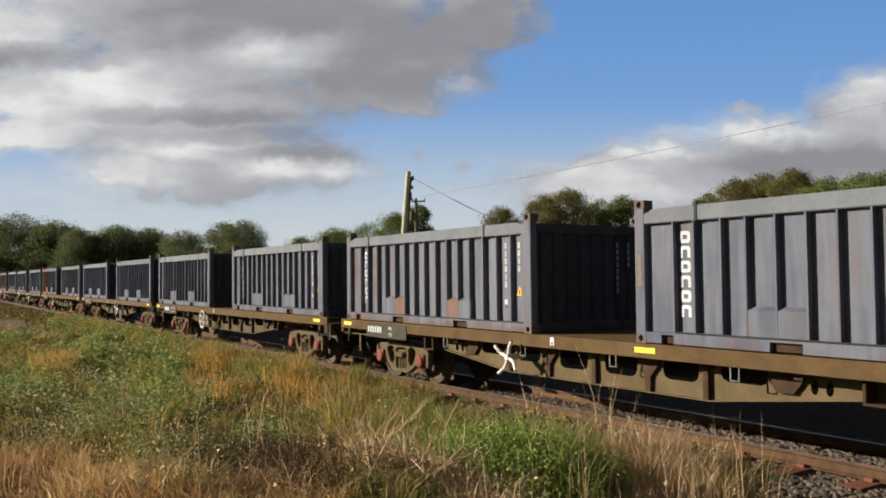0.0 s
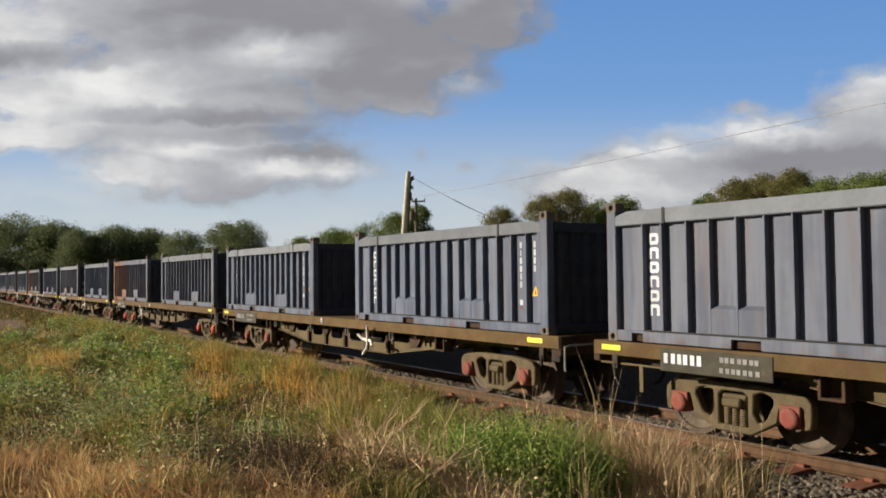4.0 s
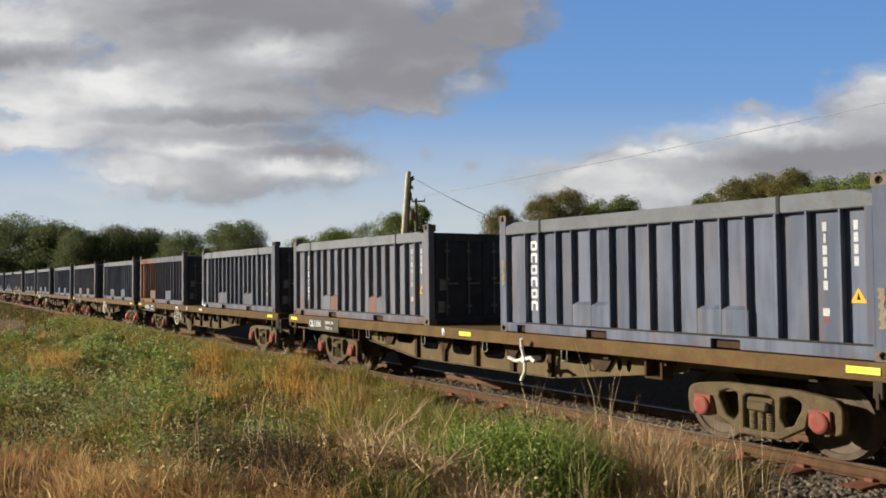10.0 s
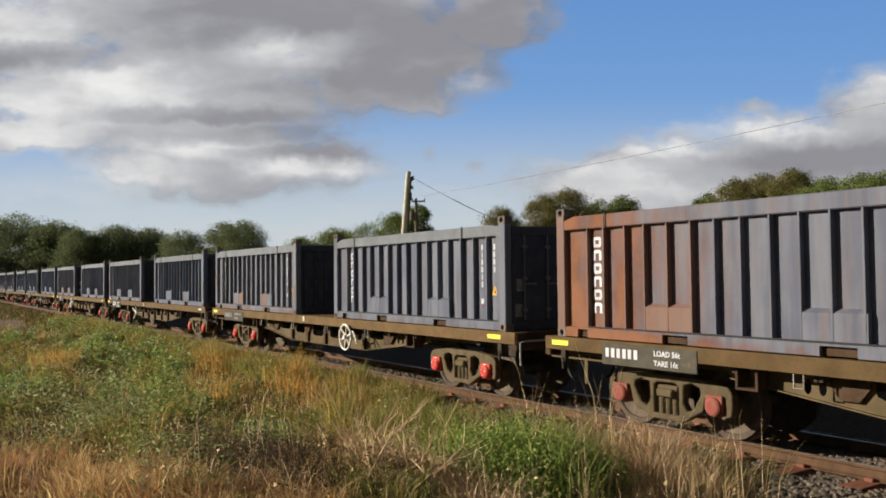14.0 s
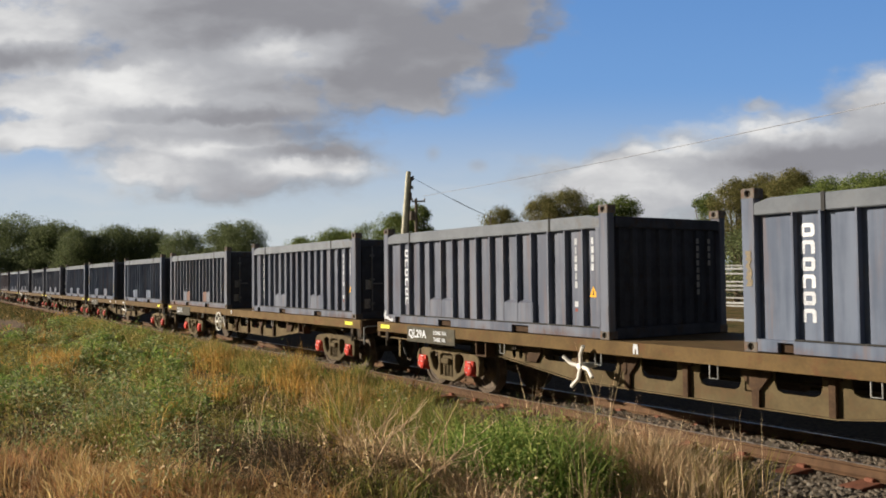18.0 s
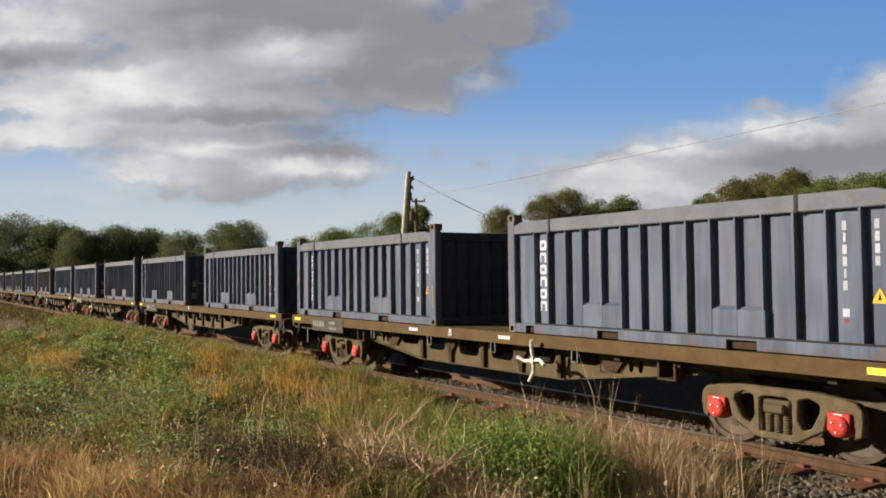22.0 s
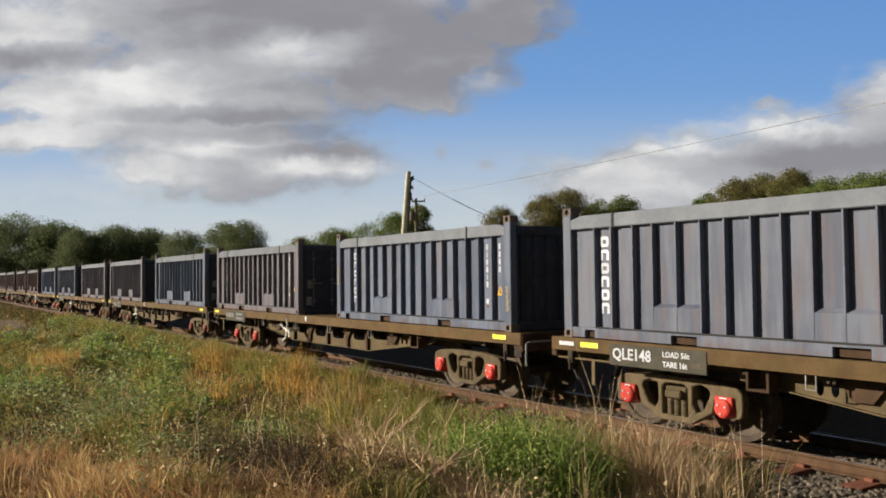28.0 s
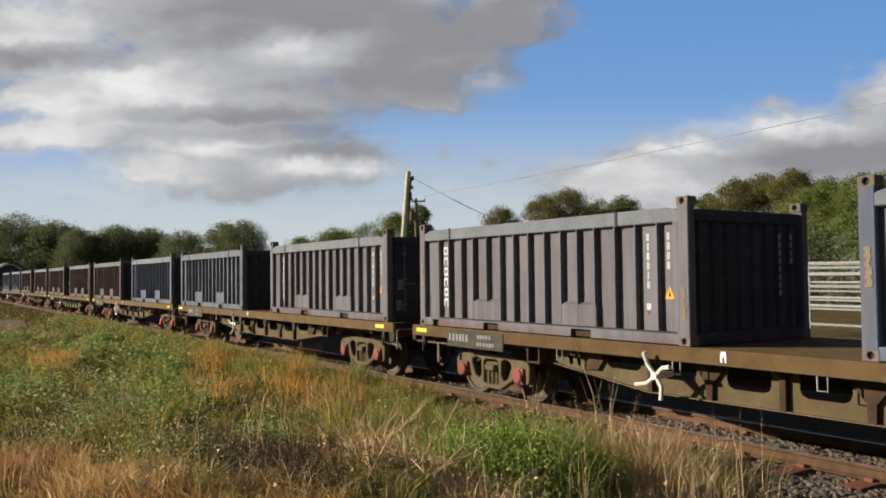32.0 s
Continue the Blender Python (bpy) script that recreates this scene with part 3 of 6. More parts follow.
def tree_mesh(seed, height, width, leaf, count, lean=0.0, trunk_share=0.35):
    """Trunk with limbs, and a crown of many small leaf sprays gathered in uneven lobes."""
    rng = np.random.default_rng(seed)
    trunk = Geo()
    fork = height * trunk_share
    r = 0.022 * height + 0.04
    trunk.tube((0, 0, -0.3), (lean * 0.3, 0, fork), r, r * 0.7, 9)
    half = min((height - fork) * 0.5, width * 0.46)
    middle = height - half
    lobes = []
    for i in range(int(rng.integers(26, 34))):
        a = rng.uniform(0, 2 * math.pi)
        up = rng.uniform(-0.9, 0.85)
        out = (1 - abs(up) ** 1.5) ** 0.7 * rng.uniform(0.45, 1.0) if up > 0 else rng.uniform(0.4, 1.0)
        size = rng.uniform(0.08, 0.19)
        rad = width * (0.5 - size * 0.8) * out
        drop = (half - width * size * 0.55) * up * rng.uniform(0.8, 1.0) if up > 0 else (middle - fork) * up * 0.85
        tip = Vector((math.cos(a) * rad + lean, math.sin(a) * rad, middle + drop))
        if i % 2 == 0:
            mid = Vector((tip.x * 0.45, tip.y * 0.45, fork + (tip.z - fork) * 0.45))
            trunk.tube((lean * 0.3, 0, fork * 0.92), mid, r * 0.5, r * 0.33, 6)
            trunk.tube(mid, tip, r * 0.33, r * 0.1, 5)
        lobes.append((tip, width * size, width * size * rng.uniform(0.55, 0.85)))
    lobes.append((Vector((lean, 0, middle + half * 0.3)), width * 0.36, half * 0.62))
    for i in range(3):
        a, size = 2.1 * i + rng.uniform(0, 1.2), width * rng.uniform(0.10, 0.15)
        lobes.append((Vector((lean + math.cos(a) * width * 0.12 * i, math.sin(a) * width * 0.12 * i, height - size * 0.7 - width * 0.07 * i * rng.uniform(0.5, 1.3))), size, size * 0.7))
    lobes.append((Vector((lean, 0, middle - (middle - fork) * 0.4)), width * 0.38, (middle - fork) * 0.5 + 0.3))
    share = np.array([a * a * b for _, a, b in lobes]) ** 0.8
    which = rng.choice(len(lobes), count, p=share / share.sum())
    centre = np.array([tuple(l[0]) for l in lobes])[which]
    radius = np.array([(l[1], l[1], l[2]) for l in lobes])[which]
    d = rng.normal(size=(count, 3))
    d /= np.linalg.norm(d, axis=1)[:, None]
    shell = rng.random((count, 1)) < 0.75
    deep = np.where(shell, rng.random((count, 1)) ** 0.2, rng.random((count, 1)) ** 0.45)
    ragged = 1 + 0.22 * np.sin(d[:, :1] * 7 + which[:, None]) * np.cos(d[:, 1:2] * 6 + d[:, 2:] * 5)
    spot = centre + d * radius * deep * ragged * (1 + 0.055 * rng.normal(size=(count, 1)))
    u, w = leaf_axes(rng, np.where(shell, d, d * 0.15), 0.45)
    s = leaf * (0.5 + rng.random((count, 1)))
    quad = np.stack([spot - u * s, spot + w * s * 0.55, spot + u * s, spot - w * s * 0.55], 1)
    return trunk, quad.reshape(-1, 3), np.arange(4 * count).reshape(-1, 4)


def tree(seed, x, y, top, width, leaves, label, leaf=0.2, count=7000, trunk_share=0.3, lean=0.0, category="tree"):
    base = ground_z(x, y)
    trunk, verts, faces = tree_mesh(seed, top - base, width, leaf * 0.34, int(count * 4.2), lean, trunk_share)
    ob = thing("tree", label, category, "trees behind the track", at=pose(x, y, base, 0, 0, seed * 47 % 360))
    part("trunk", trunk.mesh("trunk", BARK, smooth=True), ob)
    me = bpy.data.meshes.new("crown")
    me.from_pydata(verts.tolist(), [], faces.tolist())
    me.materials.append(leaves)
    part("crown", me, ob)
    return ob


DARK_TREE = "dark broad evergreen tree beyond the field"
MID_TREE = "green tree beside the power poles"
OLIVE_TREE = "olive-brown eucalyptus tree with an open crown"
GREEN_TREE = "bright green leafy tree behind the stockyard"
for row in ((1, -167.2, 16.7, 14.2, 18.3, DARK_LEAF, DARK_TREE, 0.34, 9000), (2, -158.5, 22.1, 12.3, 12.8, DARK_LEAF, DARK_TREE, 0.34, 8000), (3, -148.0, 24.1, 10.5, 9.8, DARK_LEAF, DARK_TREE, 0.3, 6000),
            (4, -149.0, 30.2, 11.3, 13.4, DARK_LEAF, DARK_TREE, 0.3, 8000), (5, -145.9, 34.9, 10.8, 11.6, DARK_LEAF, DARK_TREE, 0.3, 7000), (6, -134.8, 37.9, 9.8, 11.0, DARK_LEAF, DARK_TREE, 0.28, 6000),
            (7, -125.4, 41.4, 10.7, 8.5, DARK_LEAF, DARK_TREE, 0.26, 6000), (8, -120.5, 43.0, 10.8, 9.8, DARK_LEAF, DARK_TREE, 0.26, 7000), (9, -128.3, 56.0, 8.8, 8.5, GREEN_LEAF, DARK_TREE, 0.28, 5000),
            (10, -115.3, 55.6, 9.7, 11.0, GREEN_LEAF, MID_TREE, 0.26, 6000), (11, -104.1, 55.6, 9.7, 9.8, GREEN_LEAF, MID_TREE, 0.24, 6000), (12, -90.1, 52.0, 10.2, 7.8, GREEN_LEAF, MID_TREE, 0.22, 7000), (13, -90.2, 55.7, 11.3, 4.7, GREEN_LEAF, MID_TREE, 0.22, 5000),
            (14, -73.0, 56.0, 9.8, 6.6, OLIVE_LEAF, OLIVE_TREE, 0.2, 6000), (15, -63.8, 54.6, 10.3, 5.7, OLIVE_LEAF, OLIVE_TREE, 0.19, 6000), (16, -62.3, 56.4, 10.9, 7.4, OLIVE_LEAF, OLIVE_TREE, 0.19, 7000),
            (17, -62.8, 61.6, 10.0, 6.4, GREEN_LEAF, GREEN_TREE, 0.2, 6000), (18, -62.6, 64.7, 10.6, 5.4, GREEN_LEAF, GREEN_TREE, 0.2, 5000), (19, -43.5, 54.8, 8.6, 3.0, GREEN_LEAF, GREEN_TREE, 0.15, 4000),
            (20, -38.3, 51.3, 9.1, 4.8, OLIVE_LEAF, OLIVE_TREE, 0.15, 7000), (21, -36.8, 52.4, 9.4, 4.8, OLIVE_LEAF, OLIVE_TREE, 0.15, 7000), (22, -33.9, 51.9, 9.4, 4.6, OLIVE_LEAF, OLIVE_TREE, 0.15, 8000),
            (23, -27.9, 46.2, 7.8, 4.2, GREEN_LEAF, GREEN_TREE, 0.14, 7000), (24, -25.4, 45.4, 7.7, 4.2, GREEN_LEAF, GREEN_TREE, 0.14, 7000), (25, -23.5, 44.1, 7.5, 4.4, GREEN_LEAF, GREEN_TREE, 0.14, 7000), (26, -31.1, 48.9, 7.6, 4.9, GREEN_LEAF, GREEN_TREE, 0.14, 7000)):
    tree(*row)
for i, (x, y, top, w, lf) in enumerate(((-34, 47, 5.4, 6, DARK_LEAF), (-27, 42.5, 5.0, 5.5, DARK_LEAF), (-22, 40, 4.8, 5.5, DARK_LEAF), (-40, 50, 6.0, 6, DARK_LEAF), (-17.5, 38, 4.6, 5, DARK_LEAF), (-50, 56, 6, 7, DARK_LEAF), (-57, 60, 6, 7, DARK_LEAF), (-80, 60, 6, 8, DARK_LEAF))):
    tree(40 + i, x, y, top, w, lf, "low dark shrub under the taller trees", 0.2, 1800, 0.08, category="shrub")
for i, (x, y, top, w) in enumerate(((-164, 12, 8.0, 14), (-160, 18.5, 8.0, 13), (-155, 25, 7.5, 12), (-146, 30, 7.5, 11), (-142, 37, 7, 11), (-130, 40, 7, 10), (-124, 45, 6.5, 10), (-136, 55, 6, 11), (-122, 57, 6.5, 10), (-105, 57, 6.5, 9))):
    tree(60 + i, x, y, top, w, DARK_LEAF, "dense dark hedge row at the far edge of the field", 0.42, 3200, 0.05, category="shrub")


# ---- poles and wires ----
# the wire in plan, and its height along the way
WIRE = (-55.71, 34.83, -3.54, 24.48)
WIRE_Z = (0.50, -1.371, 8.387)
DROP = (-37.21, 22.73, 7.21, -71.28, 53.3, 8.28)


def build_poles():
    px, py = -37.67, 21.95
    g = ground_z(px, py)
    tx, ty, tz = 0.31, 0.52, 7.58 - g
    pole = thing("power_pole", "pale weathered timber power pole leaning slightly, with fittings", "power pole", at=pose(px, py, g))

    def on(z, side=0.0):
        """A place on the leaning pole at a height above its foot, moved out towards the fittings' side."""
        return Vector((tx * z / tz + side * 0.52, ty * z / tz + side * 0.85, z))
    part("pole", Geo().tube((-0.02, -0.03, -0.5), on(tz), 0.20, 0.135, 14).mesh("pole", POLE_WOOD, smooth=False), pole)
    part("bracket", Geo().tube(on(tz - 0.55, 0.05), on(tz - 0.42, 0.30), 0.05, 0.04, 6).tube(on(tz - 1.25, 0.16), on(tz - 0.3, 0.16), 0.05, 0.05, 6).mesh("bracket", POLE_DARK), pole)
    for dz in (0.42, 0.95):
        at = on(tz - dz, 0.27)
        part("insulator", Geo().lathe([(0, 0.001), (0.0, 0.05), (0.05, 0.07), (0.1, 0.045), (0.16, 0.06), (0.2, 0.001)], tuple(at), "z", 10).mesh("insulator", PORCELAIN), pole)
    at = on(tz - 1.35, 0.15)
    part("fuse_box", Geo().box(at.x - 0.1, at.x + 0.1, at.y - 0.1, at.y + 0.1, at.z - 0.2, at.z + 0.2).mesh("fuse_box", POLE_DARK, bevel=0.02), pole)
    part("conduit", Geo().tube(on(0.0, 0.22), on(tz - 1.4, 0.18), 0.05, 0.05, 6).mesh("conduit", POLE_DARK), pole)
    bx, by = -56.0, 34.36
    g = ground_z(bx, by)
    back = thing("power_pole", "thin dark power pole with a crossarm", "power pole", at=pose(bx, by, g, 0, 0, 58))
    part("pole", Geo().tube((0, 0, -0.5), (0, 0, 8.2 - g), 0.15, 0.11, 10).mesh("pole", POLE_DARK), back)
    part("crossarm", Geo().box(-0.35, 0.75, -0.06, 0.06, 7.9 - g, 8.02 - g).mesh("crossarm", POLE_DARK, bevel=0.01), back)
    for d in (-0.3, 0.7):
        part("insulator", Geo().lathe([(0, 0.001), (0.0, 0.05), (0.08, 0.07), (0.16, 0.05), (0.2, 0.001)], (d, 0, 8.02 - g), "z", 8).mesh("insulator", PORCELAIN), back)
    part("transformer", Geo().lathe([(0, 0.001), (0, 0.24), (0.7, 0.24), (0.75, 0.001)], (-0.3, -0.3, 6.4 - g), "z", 12).mesh("transformer", POLE_DARK), back)
    ax, ay, ex, ey = WIRE
    far = thing("power_pole", "timber power pole carrying the overhead wire", "power pole", at=pose(ex, ey, ground_z(ex, ey)))
    part("pole", Geo().tube((0, 0, -0.5), (0, 0, 8.6), 0.2, 0.15, 12).mesh("pole", POLE_WOOD), far)
    part("crossarm", Geo().box(-0.9, 0.9, -0.06, 0.06, 8.0, 8.12).mesh("crossarm", POLE_DARK, bevel=0.01), far)
    pts = []
    for i in range(51):
        k = 1.25 * i / 50
        pts.append((ax + (ex - ax) * k / 1.25, ay + (ey - ay) * k / 1.25, WIRE_Z[0] * k * k + WIRE_Z[1] * k + WIRE_Z[2]))
    tagged(new("overhead_wire", Geo().path(pts, 0.016, 5).mesh("overhead_wire", CABLE)), "dark sagging overhead power wire", "wire")
    a, b = Vector(DROP[:3]), Vector(DROP[3:])
    drop = [a.lerp(b, i / 24) - Vector((0, 0, 0.5 * (i / 24) * (1 - i / 24))) for i in range(25)]
    cable = tagged(new("service_cable", Geo().path(drop, 0.011, 5).mesh("service_cable", CABLE)), "thin dark service cable falling from the pole", "cable")
    part("sheath", Geo().path([p.copy() for p in drop[8:]], 0.034, 6).mesh("sheath", CABLE), cable, label="thick dark insulating sheath")
    g = ground_z(b.x, b.y)
    post = thing("service_post", "short timber post holding the service cable", "post", at=pose(b.x, b.y, g))
    part("pole", Geo().tube((0, 0, -0.3), (0, 0, b.z - g + 0.1), 0.09, 0.08, 8).mesh("pole", POLE_DARK), post)


build_poles()


# ---- stockyard beyond the track ----
def yard_fence(x0, x1, y, top, rails, gap, label):
    """Pipe fence: posts every two metres, horizontal rails."""
    base = ground_z((x0 + x1) / 2, y)
    ob = thing("stockyard_fence", label, "fence", "stockyard fences", at=pose(0, y, base))
    h = top - base
    post = Geo().tube((0, 0, -0.3), (0, 0, h), 0.036, 0.036, 8).mesh("post", GALV)
    n = max(2, round((x1 - x0) / 1.9))
    for i in range(n + 1):
        part("post", post, ob, (x0 + (x1 - x0) * i / n, 0, 0))
    bar = Geo().box(x0, x1, -0.024, 0.024, -0.03, 0.03).mesh("rail", GALV, bevel=0.012)
    for i in range(rails):
        part("rail", bar, ob, (0, 0, h - 0.04 - gap * i))
    return ob


yard_fence(-13.2, 6, 17.0, 2.16, 4, 0.42, "whitish galvanised pipe stockyard fence")
yard_fence(-14.6, 4, 20.0, 2.3, 5, 0.3, "whitish galvanised pipe stockyard fence")
yard_fence(-19, 2, 24.0, 2.3, 6, 0.28, "whitish galvanised pipe stockyard fence")
for x in (-11.35, -8.4, -5.2):
    g = ground_z(x, 16.6)
    tagged(new("timber_post", Geo().tube((x, 16.6, g - 0.3), (x, 16.6, 1.72), 0.13, 0.12, 10).mesh("timber_post", TIMBER)), "thick weathered timber yard post", "post", "timber posts of the stockyard")


# ---- grass and weeds ----
def blades(name, label, mat, spots, heights, width, bend, seed, per=1, spread=0.0):
    """Many tapered, bent blades in one mesh, fanned out in tufts. spots: n x 2 places on the ground."""
    rng = np.random.default_rng(seed)
    off = rng.normal(size=(len(spots) * per, 2)) * np.repeat(np.broadcast_to(spread, len(spots)), per)[:, None]
    spots = np.repeat(spots, per, 0) + off
    h = np.repeat(heights, per) * (0.5 + 0.65 * rng.random(len(spots)))
    n = len(spots)
    h = h * np.array([0.35 + 0.65 * lumps(x, y) for x, y in spots])
    z = np.array([ground_z(x, y) for x, y in spots]) - 0.02
    a = rng.random(n) * 2 * math.pi
    dx, dy = np.cos(a), np.sin(a)
    b = np.arctan2(off[:, 1], off[:, 0]) + rng.normal(size=n) * 0.7
    lean = bend * (0.2 + rng.random(n)) * h
    lx, ly = np.cos(b) * lean, np.sin(b) * lean
    w = width * (0.6 + 0.8 * rng.random(n))
    x, y = spots[:, 0], spots[:, 1]
    v = np.stack([np.stack([x - dx * w, y - dy * w, z], 1), np.stack([x + dx * w, y + dy * w, z], 1),
                  np.stack([x + lx * 0.35 - dx * w * 0.8, y + ly * 0.35 - dy * w * 0.8, z + h * 0.6], 1), np.stack([x + lx * 0.35 + dx * w * 0.8, y + ly * 0.35 + dy * w * 0.8, z + h * 0.6], 1),
                  np.stack([x + lx, y + ly, z + h * 0.96], 1)], 1)
    k = 5 * np.arange(n)[:, None]
    quads, tris = (k + np.array([[0, 1, 3, 2]])).tolist(), (k + np.array([[2, 3, 4]])).tolist()
    me = bpy.data.meshes.new(name)
    me.from_pydata(v.reshape(-1, 3).tolist(), [], quads + tris)
    me.materials.append(mat)
    return tagged(new(name, me), label, "grass", kind="stuff")


def lumps(x, y):
    """How high the plants stand in one place: low hollows, high hummocks."""
    return min(1.7, max(0.35, 0.95 + 1.0 * noise.noise((x * 0.75, y * 0.95, 2.0)) + 0.7 * noise.noise((x * 1.9, y * 2.3, 8.0))))


def leaf_domes(name, label, mat, spots, heights, leaf, per, seed, uneven=True):
    """Low leafy plants: small leaves spread over uneven domes, larger and fewer far off."""
    rng = np.random.default_rng(seed)
    far = np.clip(-spots[:, 0] / 9.0, 0.85, 2.4)
    num = np.maximum(30, per / far ** 1.5).astype(int)
    h = np.repeat(heights * np.array([lumps(x, y) if uneven else 1.0 for x, y in spots]), num)
    n = len(h)
    d = rng.normal(size=(n, 3))
    d[:, 2] = np.abs(d[:, 2])
    d /= np.linalg.norm(d, axis=1)[:, None]
    base = np.repeat([(x, y, ground_z(x, y)) for x, y in spots], num, 0)
    r = rng.random((n, 1)) ** 0.4 * (1 + 0.16 * rng.normal(size=(n, 1)))
    c = base + d * r * h[:, None] * np.array([0.75, 0.75, 1.0]) + rng.normal(size=(n, 3)) * 0.02
    u, w = leaf_axes(rng, d, 0.75)
    s = leaf * np.repeat(far, num)[:, None] * (0.5 + rng.random((n, 1)))
    quad = np.stack([c - u * s, c + w * s * 0.36, c + u * s, c - w * s * 0.36], 1)
    me = bpy.data.meshes.new(name)
    me.from_pydata(quad.reshape(-1, 3).tolist(), [], np.arange(4 * n).reshape(-1, 4).tolist())
    me.materials.append(mat)
    return tagged(new(name, me), label, "weeds", kind="stuff")


def field(rng, n, x0, x1, y0, y1, near=1.6):
    """Spots that thin out with the distance from x1 towards x0."""
    x = x1 + (x0 - x1) * rng.random(n) ** near
    return np.stack([x, y0 + (y1 - y0) * rng.random(n)], 1)


def mask(spots, patches, rng, floor, clear=()):
    """Keeps spots inside soft round patches (x, y, rx, ry, weight), in clumps; few on the open ballast."""
    keep = np.full(len(spots), floor)
    for x, y, rx, ry, w in patches:
        d = ((spots[:, 0] - x) / rx) ** 2 + ((spots[:, 1] - y) / ry) ** 2
        keep = np.maximum(keep, w * np.exp(-d))
    clump = np.array([noise.noise((p[0] * 0.9, p[1] * 0.9, 7.0)) + 0.6 * noise.noise((p[0] * 2.6, p[1] * 2.6, 4.0)) for p in spots])
    for x, y, rx, ry, w in () if patches is DARK_PATCHES else DARK_PATCHES:
        d = ((spots[:, 0] - x) / rx) ** 2 + ((spots[:, 1] - y) / ry) ** 2
        keep = keep * (1 - 0.9 * w * np.exp(-d * d))
    for x, y, rx, ry, w in clear:
        d = ((spots[:, 0] - x) / rx) ** 2 + ((spots[:, 1] - y) / ry) ** 2
        keep = keep * (1 - 0.85 * w * np.exp(-d))
    edge = np.interp(spots[:, 0], [-14, -10, -7, -5], [7.7, 6.9, 6.7, 6.5])
    return spots[(rng.random(len(spots)) < keep * np.clip(0.45 + 2.2 * clump, 0.05, 1.6)) & (spots[:, 1] < edge)]


# patches of the verge: x, y, half-length, half-width, weight
LUSH = [(-26.1, 5.28, 5, 1.3, 1.0), (-32.4, 7.66, 5, 0.8, 0.9), (-47.3, 6.68, 5, 1.2, 0.9), (-16.5, 1.51, 3, 0.8, 0.9), (-10.0, 3.99, 1.0, 0.4, 0.9), (-22.1, 5.87, 2, 0.6, 1.0), (-7.0, 5.64, 1.0, 0.7, 1.0), (-11.2, 2.84, 1.6, 0.8, 0.6), (-11.3, 6.33, 0.8, 0.4, 0.6)]
GOLDEN = [(-49.2, 7.3, 5, 0.6, 1.0), (-19.5, 6.19, 2.2, 0.5, 1.0), (-13.6, 6.21, 1.9, 0.7, 1.0), (-11.8, 7.01, 0.7, 0.35, 1.0), (-10.5, 5.74, 0.9, 0.5, 0.7), (-25.1, 3.32, 2.4, 0.5, 0.6), (-15.5, 5.1, 1.2, 0.5, 0.45)]
STRAW = [(-8.1, 0.67, 1.3, 0.7, 1.0), (-6.9, 1.46, 1.0, 0.7, 1.0), (-5.9, 2.14, 0.9, 0.6, 1.0), (-8.5, 4.73, 0.9, 0.6, 0.8), (-6.1, 6.08, 0.8, 0.5, 1.0), (-10.3, 5.64, 0.9, 0.6, 0.7), (-20.2, 6.99, 5, 0.5, 0.7), (-25.1, 3.32, 2.5, 0.5, 0.6)]
WEEDY = [(-26.1, 5.28, 4.6, 1.2, 1.0), (-31.3, 7.53, 4, 0.7, 0.8), (-44.8, 6.61, 4, 1.0, 0.8), (-22.0, 5.97, 1.8, 0.6, 1.0), (-16.5, 1.51, 2.6, 0.7, 0.9), (-10.0, 3.99, 0.9, 0.35, 0.9), (-11.6, 2.75, 1.6, 0.7, 0.7), (-14.8, 3.61, 2.0, 0.7, 0.7)]
RUSSET = STRAW[:3] + [(-6.2, 2.8, 0.7, 0.45, 0.9)]
DARK_PATCHES = [(-13.4, 5.2, 0.6, 0.35, 1.0), (-7.6, 2.87, 1.0, 0.5, 1.0), (-8.5, 3.67, 0.9, 0.4, 1.0), (-6.5, 2.75, 0.7, 0.35, 1.0), (-7.0, 3.44, 0.7, 0.4, 0.8), (-10.5, 1.27, 0.6, 0.28, 1.0), (-6.8, 1.96, 0.25, 0.15, 0.9), (-9.9, 6.95, 0.5, 0.25, 0.8)]


def bare(spots):
    """Leaves out what would stand on the dirt patch."""
    return spots[((spots[:, 0] + 52) / 12) ** 2 + ((spots[:, 1] - 3.4) / 2.0) ** 2 > 1]


def build_dirt():
    """A worn patch of bare earth beside the line, draped on the ground."""
    verts, faces = [(-52, 3.4, ground_z(-52, 3.4) + 0.02)], []
    n, rings = 40, 6
    for r in range(1, rings + 1):
        for i in range(n):
            a = 2 * math.pi * i / n
            k = r / rings * (1 + 0.16 * noise.noise((math.cos(a) * 2, math.sin(a) * 2, 5.0)))
            x, y = -52 + 12 * k * math.cos(a), 3.4 + 2.0 * k * math.sin(a)
            verts.append((x, y, ground_z(x, y) + (0.02 if r < rings else -0.01)))
    for i in range(n):
        faces.append((0, 1 + i, 1 + (i + 1) % n))
        for r in range(rings - 1):
            a, b = 1 + r * n + i, 1 + r * n + (i + 1) % n
            faces.append((a, a + n, b + n, b))
    me = bpy.data.meshes.new("dirt_patch")
    me.from_pydata(verts, [], faces)
    me.materials.append(plain("bare_earth", (0.085, 0.058, 0.038), (0.14, 0.095, 0.06), 1.5, 0.95, bump=0.6))
    tagged(new("dirt_patch", me), "bare brown earth patch beside the line", "dirt", kind="structure")


build_dirt()


